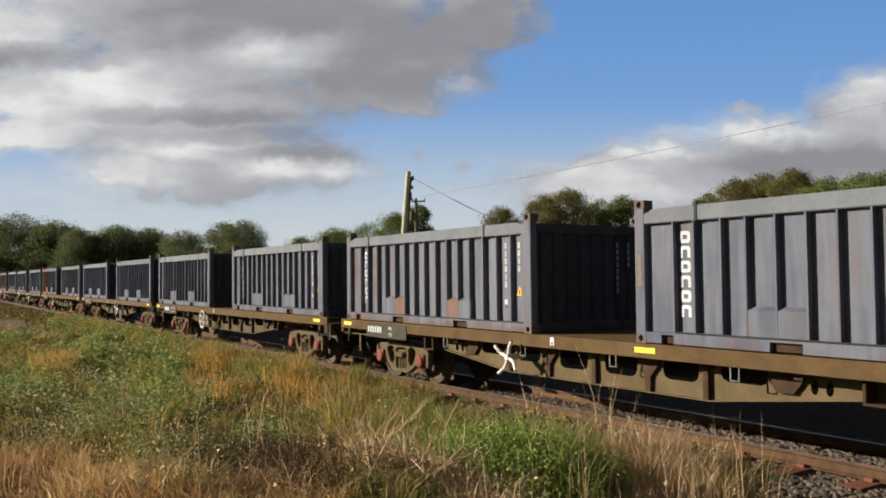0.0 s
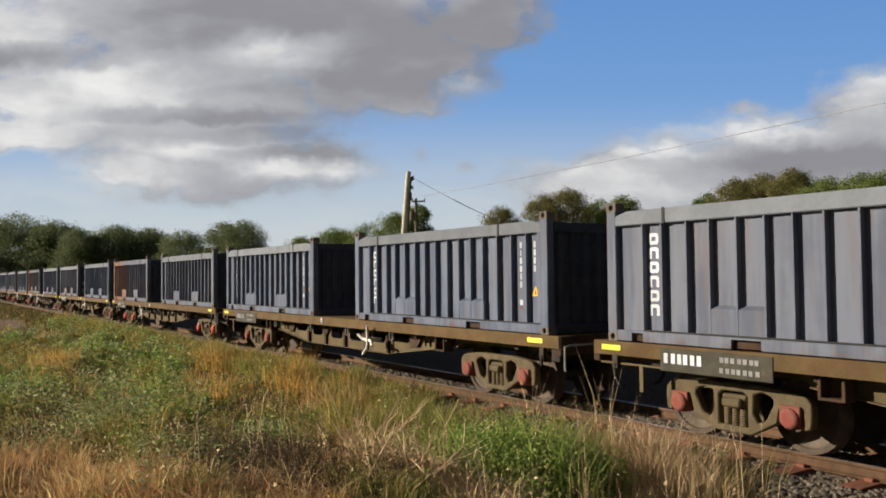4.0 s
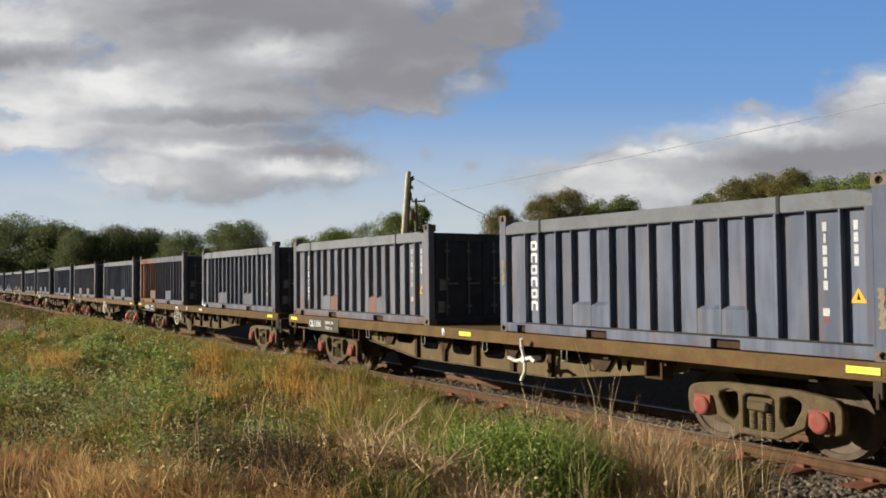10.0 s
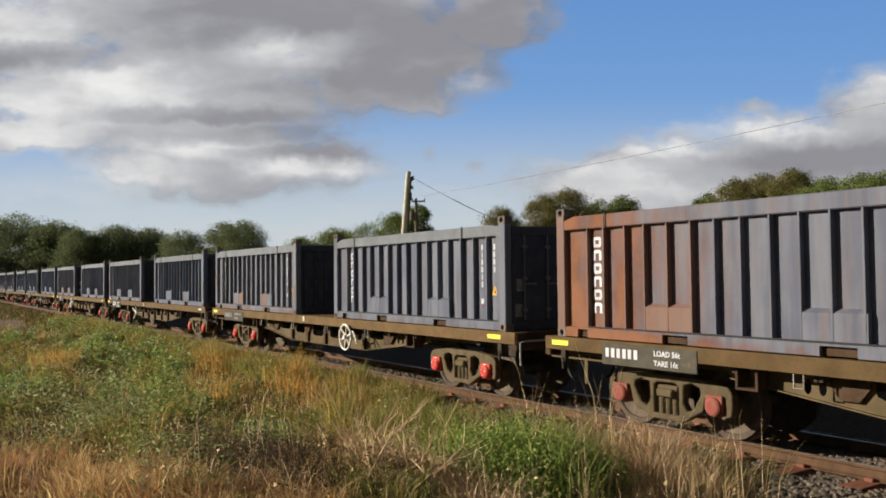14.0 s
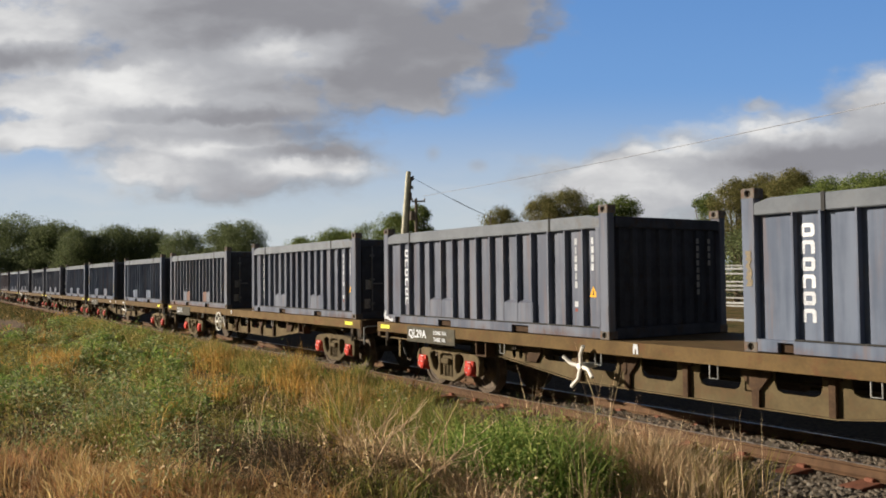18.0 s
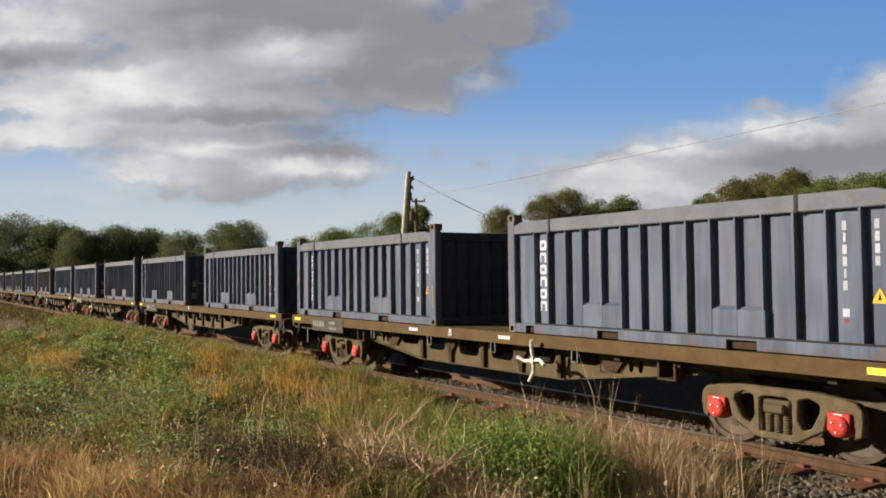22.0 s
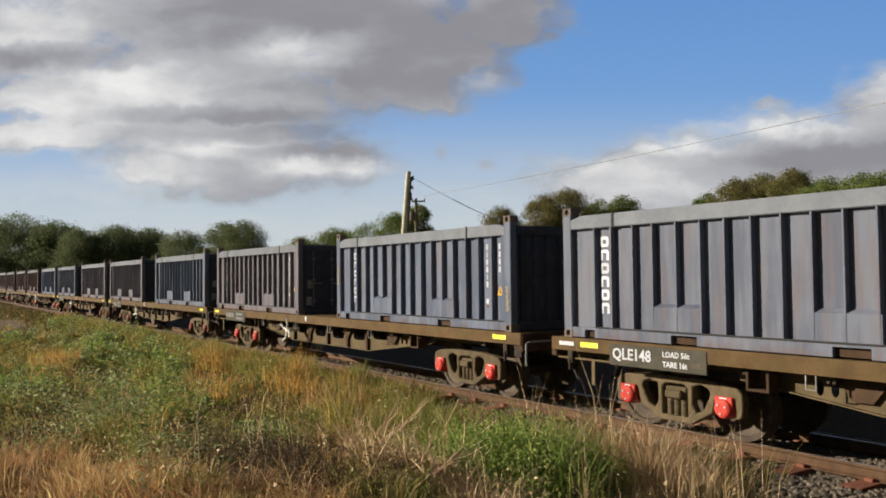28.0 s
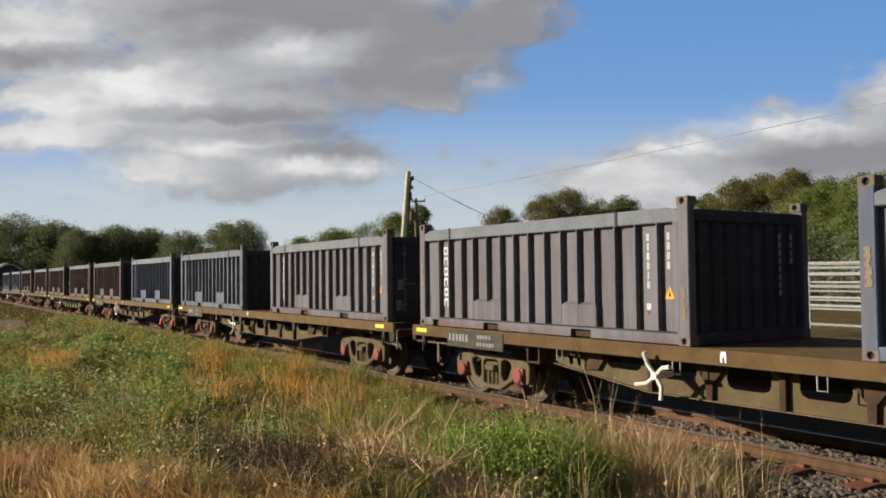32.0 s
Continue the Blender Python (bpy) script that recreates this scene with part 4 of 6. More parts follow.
def grow():
    rng = np.random.default_rng(11)
    s = mask(field(rng, 40000, -40, -3.2, 0.0, 7.7), STRAW, rng, 0.05)
    blades("dry_grass", "dry straw-coloured grass", DRY_GRASS, s, 0.13 + 0.12 * rng.random(len(s)), 0.0035, 0.7, 1, 4, 0.05)
    s = mask(field(rng, 9500, -10, -4.6, -0.6, 2.9, 1.0), RUSSET, rng, 0.0)
    blades("russet_grass", "russet dry grass leaning over in front", RED_STRAW, s, 0.13 + 0.11 * rng.random(len(s)), 0.0032, 0.9, 51, 9, 0.05)
    s = mask(field(rng, 50000, -40, -3.2, 0.0, 7.7), LUSH, rng, 0.16, RUSSET)
    blades("green_grass", "olive-green meadow grass", GREEN_GRASS, s, 0.12 + 0.11 * rng.random(len(s)), 0.004, 0.6, 2, 4, 0.05)
    s = mask(field(rng, 6500, -48, -8, 1.5, 7.6, 1.1), GOLDEN, rng, 0.01)
    blades("golden_grass", "tall golden seeding grass in patches", GOLD, s, 0.44 + 0.26 * rng.random(len(s)), 0.005, 0.5, 52, 20, 0.09)
    # dark brown leaf domes, kept to their own listed patches
    s = mask(field(rng, 6000, -16, -5.5, 0.5, 7.4, 1.0), DARK_PATCHES, rng, 0.0)
    leaf_domes("dead_weeds", "dark brown matted weeds in patches", DARK_WEED, s, 0.22 + 0.16 * rng.random(len(s)), 0.016, 170, 53)
    # grass that hides the foot of the track
    s = field(rng, 1100, -45, -12.5, 6.2, 7.6, 1.2)
    blades("trackside_grass", "mixed dry grass along the track", DRY_GRASS, s, 0.3 + 0.16 * rng.random(len(s)), 0.006, 0.5, 25, 5, 0.06)
    s = field(rng, 6500, -45, -12.5, 6.2, 7.6, 1.2)
    blades("trackside_green", "mixed green grass along the track", GREEN_GRASS, s, 0.28 + 0.16 * rng.random(len(s)), 0.007, 0.5, 26, 5, 0.06)
    s = field(rng, 1500, -13.0, -7.2, 6.3, 7.75, 0.8)
    blades("bed_edge_grass", "thin mixed grass at the foot of the track bed", GREEN_GRASS, s, 0.22 + 0.2 * rng.random(len(s)), 0.005, 0.6, 27, 7, 0.06)
    s = field(rng, 1100, -13.0, -6.6, 6.3, 7.6, 0.8)
    blades("bed_edge_straw", "thin straw at the foot of the track bed", DRY_GRASS, s, 0.2 + 0.22 * rng.random(len(s)), 0.004, 0.6, 28, 6, 0.06)
    # tufts that stand higher than the rest
    s = mask(field(rng, 2600, -40, -3.6, 0.3, 7.5, 1.3), STRAW, rng, 0.07)
    blades("dry_tufts", "taller tufts of bleached dry grass", DRY_GRASS, s, 0.22 + 0.24 * rng.random(len(s)), 0.005, 0.8, 21, 40, 0.07 + 0.05 * rng.random(len(s)))
    s = mask(field(rng, 2600, -40, -3.6, 0.3, 7.4, 1.3), LUSH, rng, 0.24, RUSSET)
    blades("green_tufts", "taller tufts of green grass", GREEN_GRASS, s, 0.2 + 0.22 * rng.random(len(s)), 0.0055, 0.8, 22, 42, 0.08 + 0.06 * rng.random(len(s)))
    s = mask(field(rng, 3400, -36, -4.6, 0.3, 6.9, 1.15), LUSH + GOLDEN, rng, 0.5, RUSSET)
    leaf_domes("olive_herbs", "low olive-yellow herbs and seeding grass", HERB, s, 0.16 + 0.24 * rng.random(len(s)), 0.016, 210, 33)
    s = mask(field(rng, 2200, -48, -4.6, 0.3, 7.4, 1.15), GOLDEN + STRAW[3:5], rng, 0.10)
    leaf_domes("golden_herbs", "golden dried herbs and seed heads", GOLD, s, 0.2 + 0.24 * rng.random(len(s)), 0.013, 190, 34)
    s = mask(field(rng, 3200, -44, -6, 0.3, 7.2, 1.1), WEEDY, rng, 0.10, RUSSET)
    leaf_domes("grey_green_weeds", "leafy grey-green weeds among the grass", GREY_WEED, s, 0.24 + 0.34 * rng.random(len(s)), 0.023, 330, 3)
    s = mask(field(rng, 2600, -44, -6, 0.3, 7.2, 1.1), WEEDY, rng, 0.06, RUSSET)
    leaf_domes("green_weeds", "fresh green leafy weeds", WEED, s, 0.24 + 0.36 * rng.random(len(s)), 0.024, 320, 31)
    s = bare(field(rng, 11000, -130, -38, -3.0, 7.4, 1.0))
    blades("far_grass", "green grass far along the track", FAR_GRASS, s, 0.18 + 0.18 * rng.random(len(s)), 0.02, 0.6, 4, 3, 0.2)
    s = bare(field(rng, 2600, -130, -38, -3.0, 7.4, 1.0))
    blades("far_dry_grass", "straw-coloured grass far along the track", DRY_GRASS, s, 0.14 + 0.14 * rng.random(len(s)), 0.016, 0.6, 5, 3, 0.2)
    # tall mixed grass in front of the ballast
    s = field(rng, 30, -13, -5.6, 5.2, 6.5, 1.0)
    blades("tall_dry_grass", "tall straw grass before the ballast", DRY_GRASS, s, 0.42 + 0.3 * rng.random(len(s)), 0.0055, 0.6, 41, 40, 0.08)
    s = field(rng, 160, -11.3, -7.8, 5.2, 6.5, 1.0)
    blades("tall_green_grass", "tall green grass before the ballast", GREEN_GRASS, s, 0.42 + 0.28 * rng.random(len(s)), 0.006, 0.6, 42, 40, 0.08)
    # the tall clump beside the ballast
    c = rng.normal(size=(150, 2)) * np.array([0.42, 0.30]) + np.array([-6.9, 5.66])
    blades("green_weed_clump", "tall fresh green weed clump beside the ballast", CLUMP, c, 0.62 + 0.36 * rng.random(len(c)), 0.0085, 0.75, 6, 15, 0.08)
    c = rng.normal(size=(120, 2)) * np.array([0.40, 0.28]) + np.array([-6.9, 5.62])
    blades("dark_weed_clump", "darker leaves deep inside the tall weed clump", WEED, c, 0.5 + 0.3 * rng.random(len(c)), 0.012, 0.9, 61, 18, 0.09)
    c = np.concatenate([rng.normal(size=(130, 2)) * np.array([0.40, 0.26]) + np.array([-6.9, 5.62]), rng.normal(size=(130, 2)) * np.array([0.36, 0.2]) + np.array([-6.7, 5.3])])
    leaf_domes("weed_clump_leaves", "broad green leaves of the tall weed clump", CLUMP, c, 0.42 + 0.38 * rng.random(len(c)), 0.030, 230, 32, False)
    c = np.concatenate([rng.normal(size=(90, 2)) * np.array([0.28, 0.2]) + np.array([-6.0, 6.15]), rng.normal(size=(110, 2)) * np.array([0.32, 0.2]) + np.array([-6.15, 6.45])])
    blades("pale_grass", "pale dry grass beside the green clump", STALK, c, 0.32 + 0.25 * rng.random(len(c)), 0.0035, 0.7, 54, 46, 0.07)
    c = rng.normal(size=(300, 2)) * np.array([0.9, 0.35]) + np.array([-6.5, 6.05])
    blades("seed_stems", "tall pale seeding grass stems", STALK, c, 0.75 + 0.4 * rng.random(len(c)), 0.0035, 0.3, 7, 3, 0.04)
    c = field(rng, 420, -16, -3.5, 0.6, 6.6)
    blades("scattered_stems", "scattered pale seeding grass stems", STALK, c, 0.5 + 0.25 * rng.random(len(c)), 0.003, 0.4, 8, 2, 0.04)
    c = mask(field(rng, 500, -9.5, -3.4, 6.3, 6.7, 1.0), [], rng, 0.6)
    c = np.concatenate([c, field(rng, 300, -8, -3.4, 6.5, 7.3, 1.0)])
    blades("ballast_grass", "thin grass growing through the ballast edge", GREEN_GRASS, c, 0.16 + 0.16 * rng.random(len(c)), 0.004, 0.7, 9, 22, 0.06)
    c = np.concatenate([rng.normal(size=(130, 2)) * np.array([0.5, 0.4]) + np.array([-6.6, 4.5]), rng.normal(size=(70, 2)) * np.array([0.35, 0.35]) + np.array([-7.3, 4.6])])
    blades("pale_straw", "pale bleached straw among the dead stalks", STALK, c, 0.26 + 0.26 * rng.random(len(c)), 0.0035, 0.8, 62, 30, 0.08)
    # low grass that has crept over the shoulder of the track bed
    c = np.concatenate([rng.normal(size=(190, 2)) * np.array([0.35, 0.28]) + np.array([-5.9, 6.95]), rng.normal(size=(190, 2)) * np.array([0.5, 0.2]) + np.array([-6.9, 7.35])])
    blades("shoulder_grass", "olive-green grass creeping over the ballast shoulder", HERB, c, 0.32 + 0.24 * rng.random(len(c)), 0.0045, 0.8, 63, 26, 0.08)
    c = np.concatenate([rng.normal(size=(120, 2)) * np.array([0.32, 0.25]) + np.array([-6.0, 6.6]), rng.normal(size=(130, 2)) * np.array([0.4, 0.22]) + np.array([-6.4, 7.0])])
    blades("shoulder_straw", "pale straw on the ballast shoulder", STALK, c, 0.42 + 0.3 * rng.random(len(c)), 0.0038, 0.7, 64, 26, 0.07)
    # pale flower heads and seed fluff
    n = 6000
    p = mask(field(rng, n, -22, -4, 0.4, 6.6, 1.3), [], rng, 0.9)
    n = len(p)
    z = np.array([ground_z(x, y) for x, y in p]) + 0.25 + 0.3 * rng.random(n)
    tip = rng.normal(size=(n, 3, 3)) * 0.012 + np.stack([p[:, 0], p[:, 1], z], 1)[:, None]
    me = bpy.data.meshes.new("seed_heads")
    me.from_pydata(tip.reshape(-1, 3).tolist(), [], np.arange(3 * n).reshape(-1, 3).tolist())
    me.materials.append(STALK)
    tagged(new("seed_heads", me), "pale seed heads scattered over the grass", "grass", kind="stuff")
    # dead branching stalks
    g = Geo()
    r = random.Random(8)
    for _ in range(40):
        x, y = r.gauss(-6.8, 0.55), r.gauss(3.87, 0.35)
        z = ground_z(x, y)
        p, d = Vector((x, y, z)), Vector((r.uniform(-0.8, 0.8), r.uniform(-0.8, 0.8), 1)).normalized()
        for seg in range(4):
            q = p + d * r.uniform(0.13, 0.25)
            g.tube(p, q, 0.009 - seg * 0.0015, 0.0075 - seg * 0.0015, 5)
            if seg:
                e = (d + Vector((r.uniform(-1, 1), r.uniform(-1, 1), r.uniform(-0.2, 0.5)))).normalized()
                g.tube(q, q + e * r.uniform(0.12, 0.3), 0.0045, 0.002, 4)
            p, d = q, (d + Vector((r.uniform(-0.5, 0.5), r.uniform(-0.5, 0.5), r.uniform(-0.35, 0.1)))).normalized()
    tagged(new("dead_stalks", g.mesh("dead_stalks", STALK)), "bare dead branching weed stalks", "dead weeds", kind="stuff")


grow()


# ---- containers ----
LONG, WIDE, TALL = 6.058, 2.438, 1.80
HX, HY = LONG / 2, WIDE / 2
RIBS = (0.62, 0.93, 1.31, 1.64, 2.01, 2.37, 2.71, 3.06, 3.43, 3.78, 4.12, 4.46, 4.84, 5.20, 5.56)


def container_meshes(kind):
    paint = PAINTS[kind]
    m = {}
    depth = 0.076
    m["panel"] = Geo().box(-HX + 0.12, HX - 0.12, -0.012, 0.012, 0.13, 1.52).mesh("side_panel", paint)
    m["rib"] = Geo().prism([(-0.012, -depth), (0.012, -depth), (0.018, 0.0), (-0.018, 0.0)], 0.155, 1.50, "z").mesh("rib", paint, bevel=0.003)
    m["strap"] = Geo().prism([(-0.016, -depth - 0.003), (0.016, -depth - 0.003), (0.02, 0.0), (-0.02, 0.0)], 0.155, 1.50, "z").mesh("rib", paint, bevel=0.003)
    # the dark of the gap between lids, put on as a black strip
    m["slot"] = Geo().box(-0.02, 0.02, -0.008, 0.0, 1.49, 1.69).mesh("lid_clamp", BLACK)
    m["plate"] = Geo().prism([(0.155, -0.0), (0.155, -depth + 0.006), (0.455, -depth + 0.006), (0.50, -0.0)][::-1], 0.0, 0.365, "x") .mesh("gusset_plate", paint)
    for v in m["plate"].vertices:
        v.co = (v.co.x, v.co.z, v.co.y)
    m["post"] = Geo().prism([(-0.085, -0.07), (0.085, -0.07), (0.085, 0.05), (0.05, 0.07), (-0.085, 0.07)], 0.10, 1.70, "z").mesh("corner_post", paint, bevel=0.012)
    m["wide_post"] = Geo().box(-0.09, 0.0, -0.07, 0.06, 0.10, 1.66).mesh("end_stile", paint, bevel=0.01)
    m["casting"] = holed([(-0.089, 0.0), (0.089, 0.0), (0.089, 0.118), (-0.089, 0.118)], [arc(0, 0.06, 0.035, 0.038, 0, 330, 11)], -0.081, 0.081, "corner_casting", CASTING, 0.008)
    m["core"] = Geo().box(-0.07, 0.07, -0.05, 0.05, 0.01, 0.108).mesh("casting_core", UNDER)
    lid = Geo().prism([(-HX + 0.1, 1.495), (HX - 0.1, 1.495), (HX - 0.1, 1.615), (HX - 0.36, 1.68), (-HX + 0.36, 1.68), (-HX + 0.1, 1.615)], -0.035, 0.035)
    m["top_rail"] = lid.mesh("top_rail", paint if kind == "rusty" else LID, bevel=0.012)
    # bottom rail with forklift pockets through it
    rim = [(-HX + 0.16, 0.012)]
    for a, b in ((-HX + 0.42, -HX + 0.60), (-HX + 1.92, -HX + 2.30), (-HX + 3.98, -HX + 4.37)):
        rim += [(a, 0.012), (a, 0.118), (b, 0.118), (b, 0.012)]
    rim += [(HX - 0.16, 0.012), (HX - 0.16, 0.15), (-HX + 0.16, 0.15)]
    m["bottom_rail"] = holed(rim, [], -0.03, 0.03, "bottom_rail", paint, 0.006)
    # shade of the recess over the rail, put on as a flat black strip
    m["seam"] = Geo().box(-HX + 0.62, HX - 0.2, -0.006, 0.0, 0.150, 0.170).mesh("seam", BLACK)
    # end pieces take the darker colour that holds their shade
    m["end_rail"] = Geo().box(-0.06, 0.06, -HY + 0.15, HY - 0.15, 0.0, 0.15).mesh("end_rail", SHADED_END, bevel=0.012)
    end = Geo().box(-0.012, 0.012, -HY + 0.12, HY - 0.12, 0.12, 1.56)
    m["end_wall"] = end.mesh("end_wall", SHADED_END)
    m["end_rib"] = Geo().prism([(0.0, -0.07), (0.045, -0.045), (0.045, 0.045), (0.0, 0.07)], 0.16, 1.50, "z").mesh("end_rib", SHADED_END)
    m["door"] = Geo().box(0.0, 0.035, -HY + 0.17, -0.008, 0.15, 1.54).mesh("door", SHADED_END, bevel=0.01)
    rod = Geo().tube((0.065, 0, 0.17), (0.065, 0, 1.52), 0.017, 0.017, 8)
    for z in (0.3, 0.8, 1.3):
        rod.box(0.035, 0.085, -0.05, 0.05, z, z + 0.05)
    rod.box(0.07, 0.085, -0.02, 0.24, 0.72, 0.755)
    m["lock_rod"] = rod.mesh("lock_rod", ROD, bevel=0.004)
    m["label"] = Geo().box(0.05, 0.053, -0.07, 0.07, 0.0, 0.2).mesh("data_plate", FAINT_MARK)
    roof = Geo().box(-HX + 0.34, HX - 0.34, -HY + 0.07, HY - 0.07, 1.60, 1.665)
    for i in range(9):
        x = -HX + 0.6 + i * (LONG - 1.2) / 8
        roof.box(x - 0.03, x + 0.03, -HY + 0.1, HY - 0.1, 1.66, 1.69)
    for k in (-1, 1):
        roof.prism([(k * (HX - 0.1), 1.56), (k * (HX - 0.1), 1.61), (k * (HX - 0.34), 1.665), (k * (HX - 0.34), 1.60)], -HY + 0.07, HY - 0.07)
    m["lid"] = roof.mesh("lid", LID, bevel=0.008)
    m["floor"] = Geo().box(-HX + 0.1, HX - 0.1, -HY + 0.06, HY - 0.06, 0.02, 0.11).mesh("base", BRACKET)
    # far side in one piece: panel and its ribs
    far = Geo().box(-HX + 0.12, HX - 0.12, -0.012, 0.012, 0.13, 1.52)
    for x in RIBS:
        far.box(-HX + x - 0.025, -HX + x + 0.025, 0.0, depth, 0.155, 1.5)
    m["far_panel"] = far.mesh("side_panel", paint)
    return m


SIGN_MESH = {}


def container_signs():
    """Brand shapes, writing bars and stickers that every container shows."""
    w, h, t = 0.078, 0.142, 0.043
    outline = [(-w + 0.025, -h), (w - 0.025, -h), (w, -h + 0.03), (w, -0.03), (w - 0.025, 0), (-w + 0.025, 0), (-w, -0.03), (-w, -h + 0.03)]
    SIGN_MESH["ring"] = holed(outline, [[(-w + t, -h + t), (w - t, -h + t), (w - t, -t), (-w + t, -t)]], -0.003, 0.0, "brand_shape", MARK_WHITE)
    arch = [(-w, -h), (-w + t, -h), (-w + t, -t - 0.01), (-w + t + 0.01, -t), (w - t - 0.01, -t), (w - t, -t - 0.01), (w - t, -h), (w, -h), (w, -0.03), (w - 0.025, 0), (-w + 0.025, 0), (-w, -0.03)]
    SIGN_MESH["bar"] = holed(arch, [], -0.003, 0.0, "brand_shape", MARK_WHITE)
    scribble = [(-0.09, 0.12), (-0.03, 0.22), (0.0, 0.16), (-0.03, 0.09), (0.06, 0.10), (0.14, 0.05), (0.24, 0.07), (0.27, 0.02), (0.2, 0.0), (0.1, 0.025), (0.0, 0.05), (-0.06, 0.03)]
    SIGN_MESH["scribble"] = holed(scribble, [], -0.003, 0.0, "paint_scribble", MARK_WHITE)
    SIGN_MESH["digit"] = Geo().box(-0.024, 0.024, -0.003, 0.0, -0.096, 0.0).mesh("writing_bar", DULL_MARK)
    SIGN_MESH["thin_digit"] = Geo().box(-0.013, 0.013, -0.003, 0.0, -0.096, 0.0).mesh("writing_bar", DULL_MARK)
    SIGN_MESH["check"] = Geo().box(-0.036, 0.036, -0.002, 0, -0.08, 0).mesh("writing_bar", DULL_MARK)
    SIGN_MESH["warning"] = Geo().prism([(-0.085, 0), (0.085, 0), (0.0, 0.15)], -0.003, 0.0).mesh("warning_sticker", AMBER)
    SIGN_MESH["warning_bar"] = Geo().prism([(-0.02, 0.03), (0.02, 0.03), (0.0, 0.105)], -0.0045, -0.003).mesh("warning_symbol", BLACK)
    SIGN_MESH["dot"] = Geo().box(-0.025, 0.025, -0.002, 0.0, 0, 0.04).mesh("red_spot", FADED_RED)
    SIGN_MESH["end_bar"] = Geo().box(-0.028, 0.028, -0.003, 0.0, -0.078, 0.0).mesh("writing_bar", FAINT_MARK)
    r = random.Random(17)
    ragged = [(r.uniform(0.012, 0.05), 0.03 * i) for i in range(14)]
    ragged = ragged + [(-r.uniform(0.005, 0.045), z) for _, z in ragged[::-1]]
    SIGN_MESH["scuff"] = holed(ragged, [], -0.002, 0.0, "yellow_scuff", STAIN)


container_signs()
MESHES = {k: container_meshes(k) for k in PAINTS}
for k in ("plate", "post", "casting", "rib", "strap"):
    MESHES["rusty"][k + "_rusted"] = MESHES["rusted"][k]
LABELS = {"grey": "slate-grey half-height bulk container with pressed steel ribs", "blue": "blue-grey half-height bulk container with steel ribs",
          "rusty": "grey bulk container rusted orange towards one end", "brown": "faded brown-grey half-height bulk container", "maroon": "dull maroon-brown half-height bulk container", "patchy": "pale grey bulk container with rust patches"}


def container(kind, doors, scuffed=False, scribbled=False):
    """Origin at the middle of its base; -y is the side towards the camera, +x the leading end."""
    m = MESHES[kind]

    def worn(name, at_end):
        return m[name + "_rusted"] if at_end and kind == "rusty" else m[name]
    ob = thing("container", LABELS[kind] + (", door end leading" if doors else ""), "container", "containers on the train")
    side = -HY + 0.087
    part("base", m["floor"], ob)
    part("lid", m["lid"], ob, label="flat grey steel lid")
    part("side_panel", m["panel"], ob, (0, side, 0))
    part("side_panel", m["far_panel"], ob, (0, -side, 0))
    for x in RIBS:
        part("rib", worn("strap" if x in (0.93, 4.84) else "rib", x < 2.5), ob, (-HX + x, side - 0.010, 0))
    part("seam", m["seam"], ob, (0, -HY + 0.004, 0), "black strip drawing the dark recess over the bottom rail")
    for x in (0.97, 4.88):
        part("lid_clamp", m["slot"], ob, (-HX + x, -HY + 0.0045, 0))
    for x in (1.64, 2.01, 3.78, 4.12):
        part("gusset_plate", MESHES["rusted"]["plate"] if kind == "patchy" and x in (2.01, 3.78) else worn("plate", x < 2.5), ob, (-HX + x, side - 0.012, 0))
    for sy in (-1, 1):
        part("top_rail", m["top_rail"], ob, (0, sy * (HY - 0.04), 0), "wide grey top rail")
        rail = part("bottom_rail", m["bottom_rail"], ob, (0, sy * (HY - 0.035), 0))
        if sy > 0:
            rail.rotation_euler = (0, 0, math.pi)
    for sx in (-1, 1):
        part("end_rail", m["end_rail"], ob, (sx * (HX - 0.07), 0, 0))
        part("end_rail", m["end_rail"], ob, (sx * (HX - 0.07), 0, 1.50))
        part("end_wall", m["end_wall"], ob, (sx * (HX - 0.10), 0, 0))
        for sy in (-1, 1):
            part("corner_post", worn("post", sx < 0), ob, (sx * (HX - 0.086), sy * (HY - 0.071), 0))
            for z in (0.0, TALL - 0.118):
                c = part("corner_casting", m["casting"], ob, (sx * (HX - 0.09), sy * (HY - 0.081), z))
                part("casting_core", m["core"], c)
    part("end_stile", m["wide_post"], ob, (HX - 0.16, side - 0.01, 0))
    if doors:
        for k in (0, 1):
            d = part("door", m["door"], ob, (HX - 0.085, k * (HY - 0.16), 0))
            for y in (-0.82, -0.34):
                part("lock_rod", m["lock_rod"], d, (0.0, y, 0))
        part("data_plate", m["label"], ob, (HX - 0.1, -HY + 0.33, 0.62))
        part("data_plate", m["label"], ob, (HX - 0.1, -HY + 0.3, 0.22))
    else:
        for i in range(8):
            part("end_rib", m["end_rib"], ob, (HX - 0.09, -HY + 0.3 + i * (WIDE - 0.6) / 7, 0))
    for count, y in ((8, 0.62), (4, 0.87)):
        for i in range(count):
            part("writing_bar", SIGN_MESH["end_bar"], ob, (HX - 0.04, y, 1.38 - 0.105 * i)).rotation_euler = (0, 0, math.pi / 2)
    flat = side - 0.013
    for i in range(6):
        part("brand_shape", SIGN_MESH["ring" if i % 2 == 0 else "bar"], ob, (-HX + 0.75, flat, 1.38 - 0.178 * i))
    for i in range(6):
        part("writing_bar", SIGN_MESH["thin_digit" if i in (1, 4) else "digit"], ob, (-HX + 5.36, flat, 1.38 - 0.12 * i))
    part("writing_bar", SIGN_MESH["check"], ob, (-HX + 5.36, flat, 0.5))
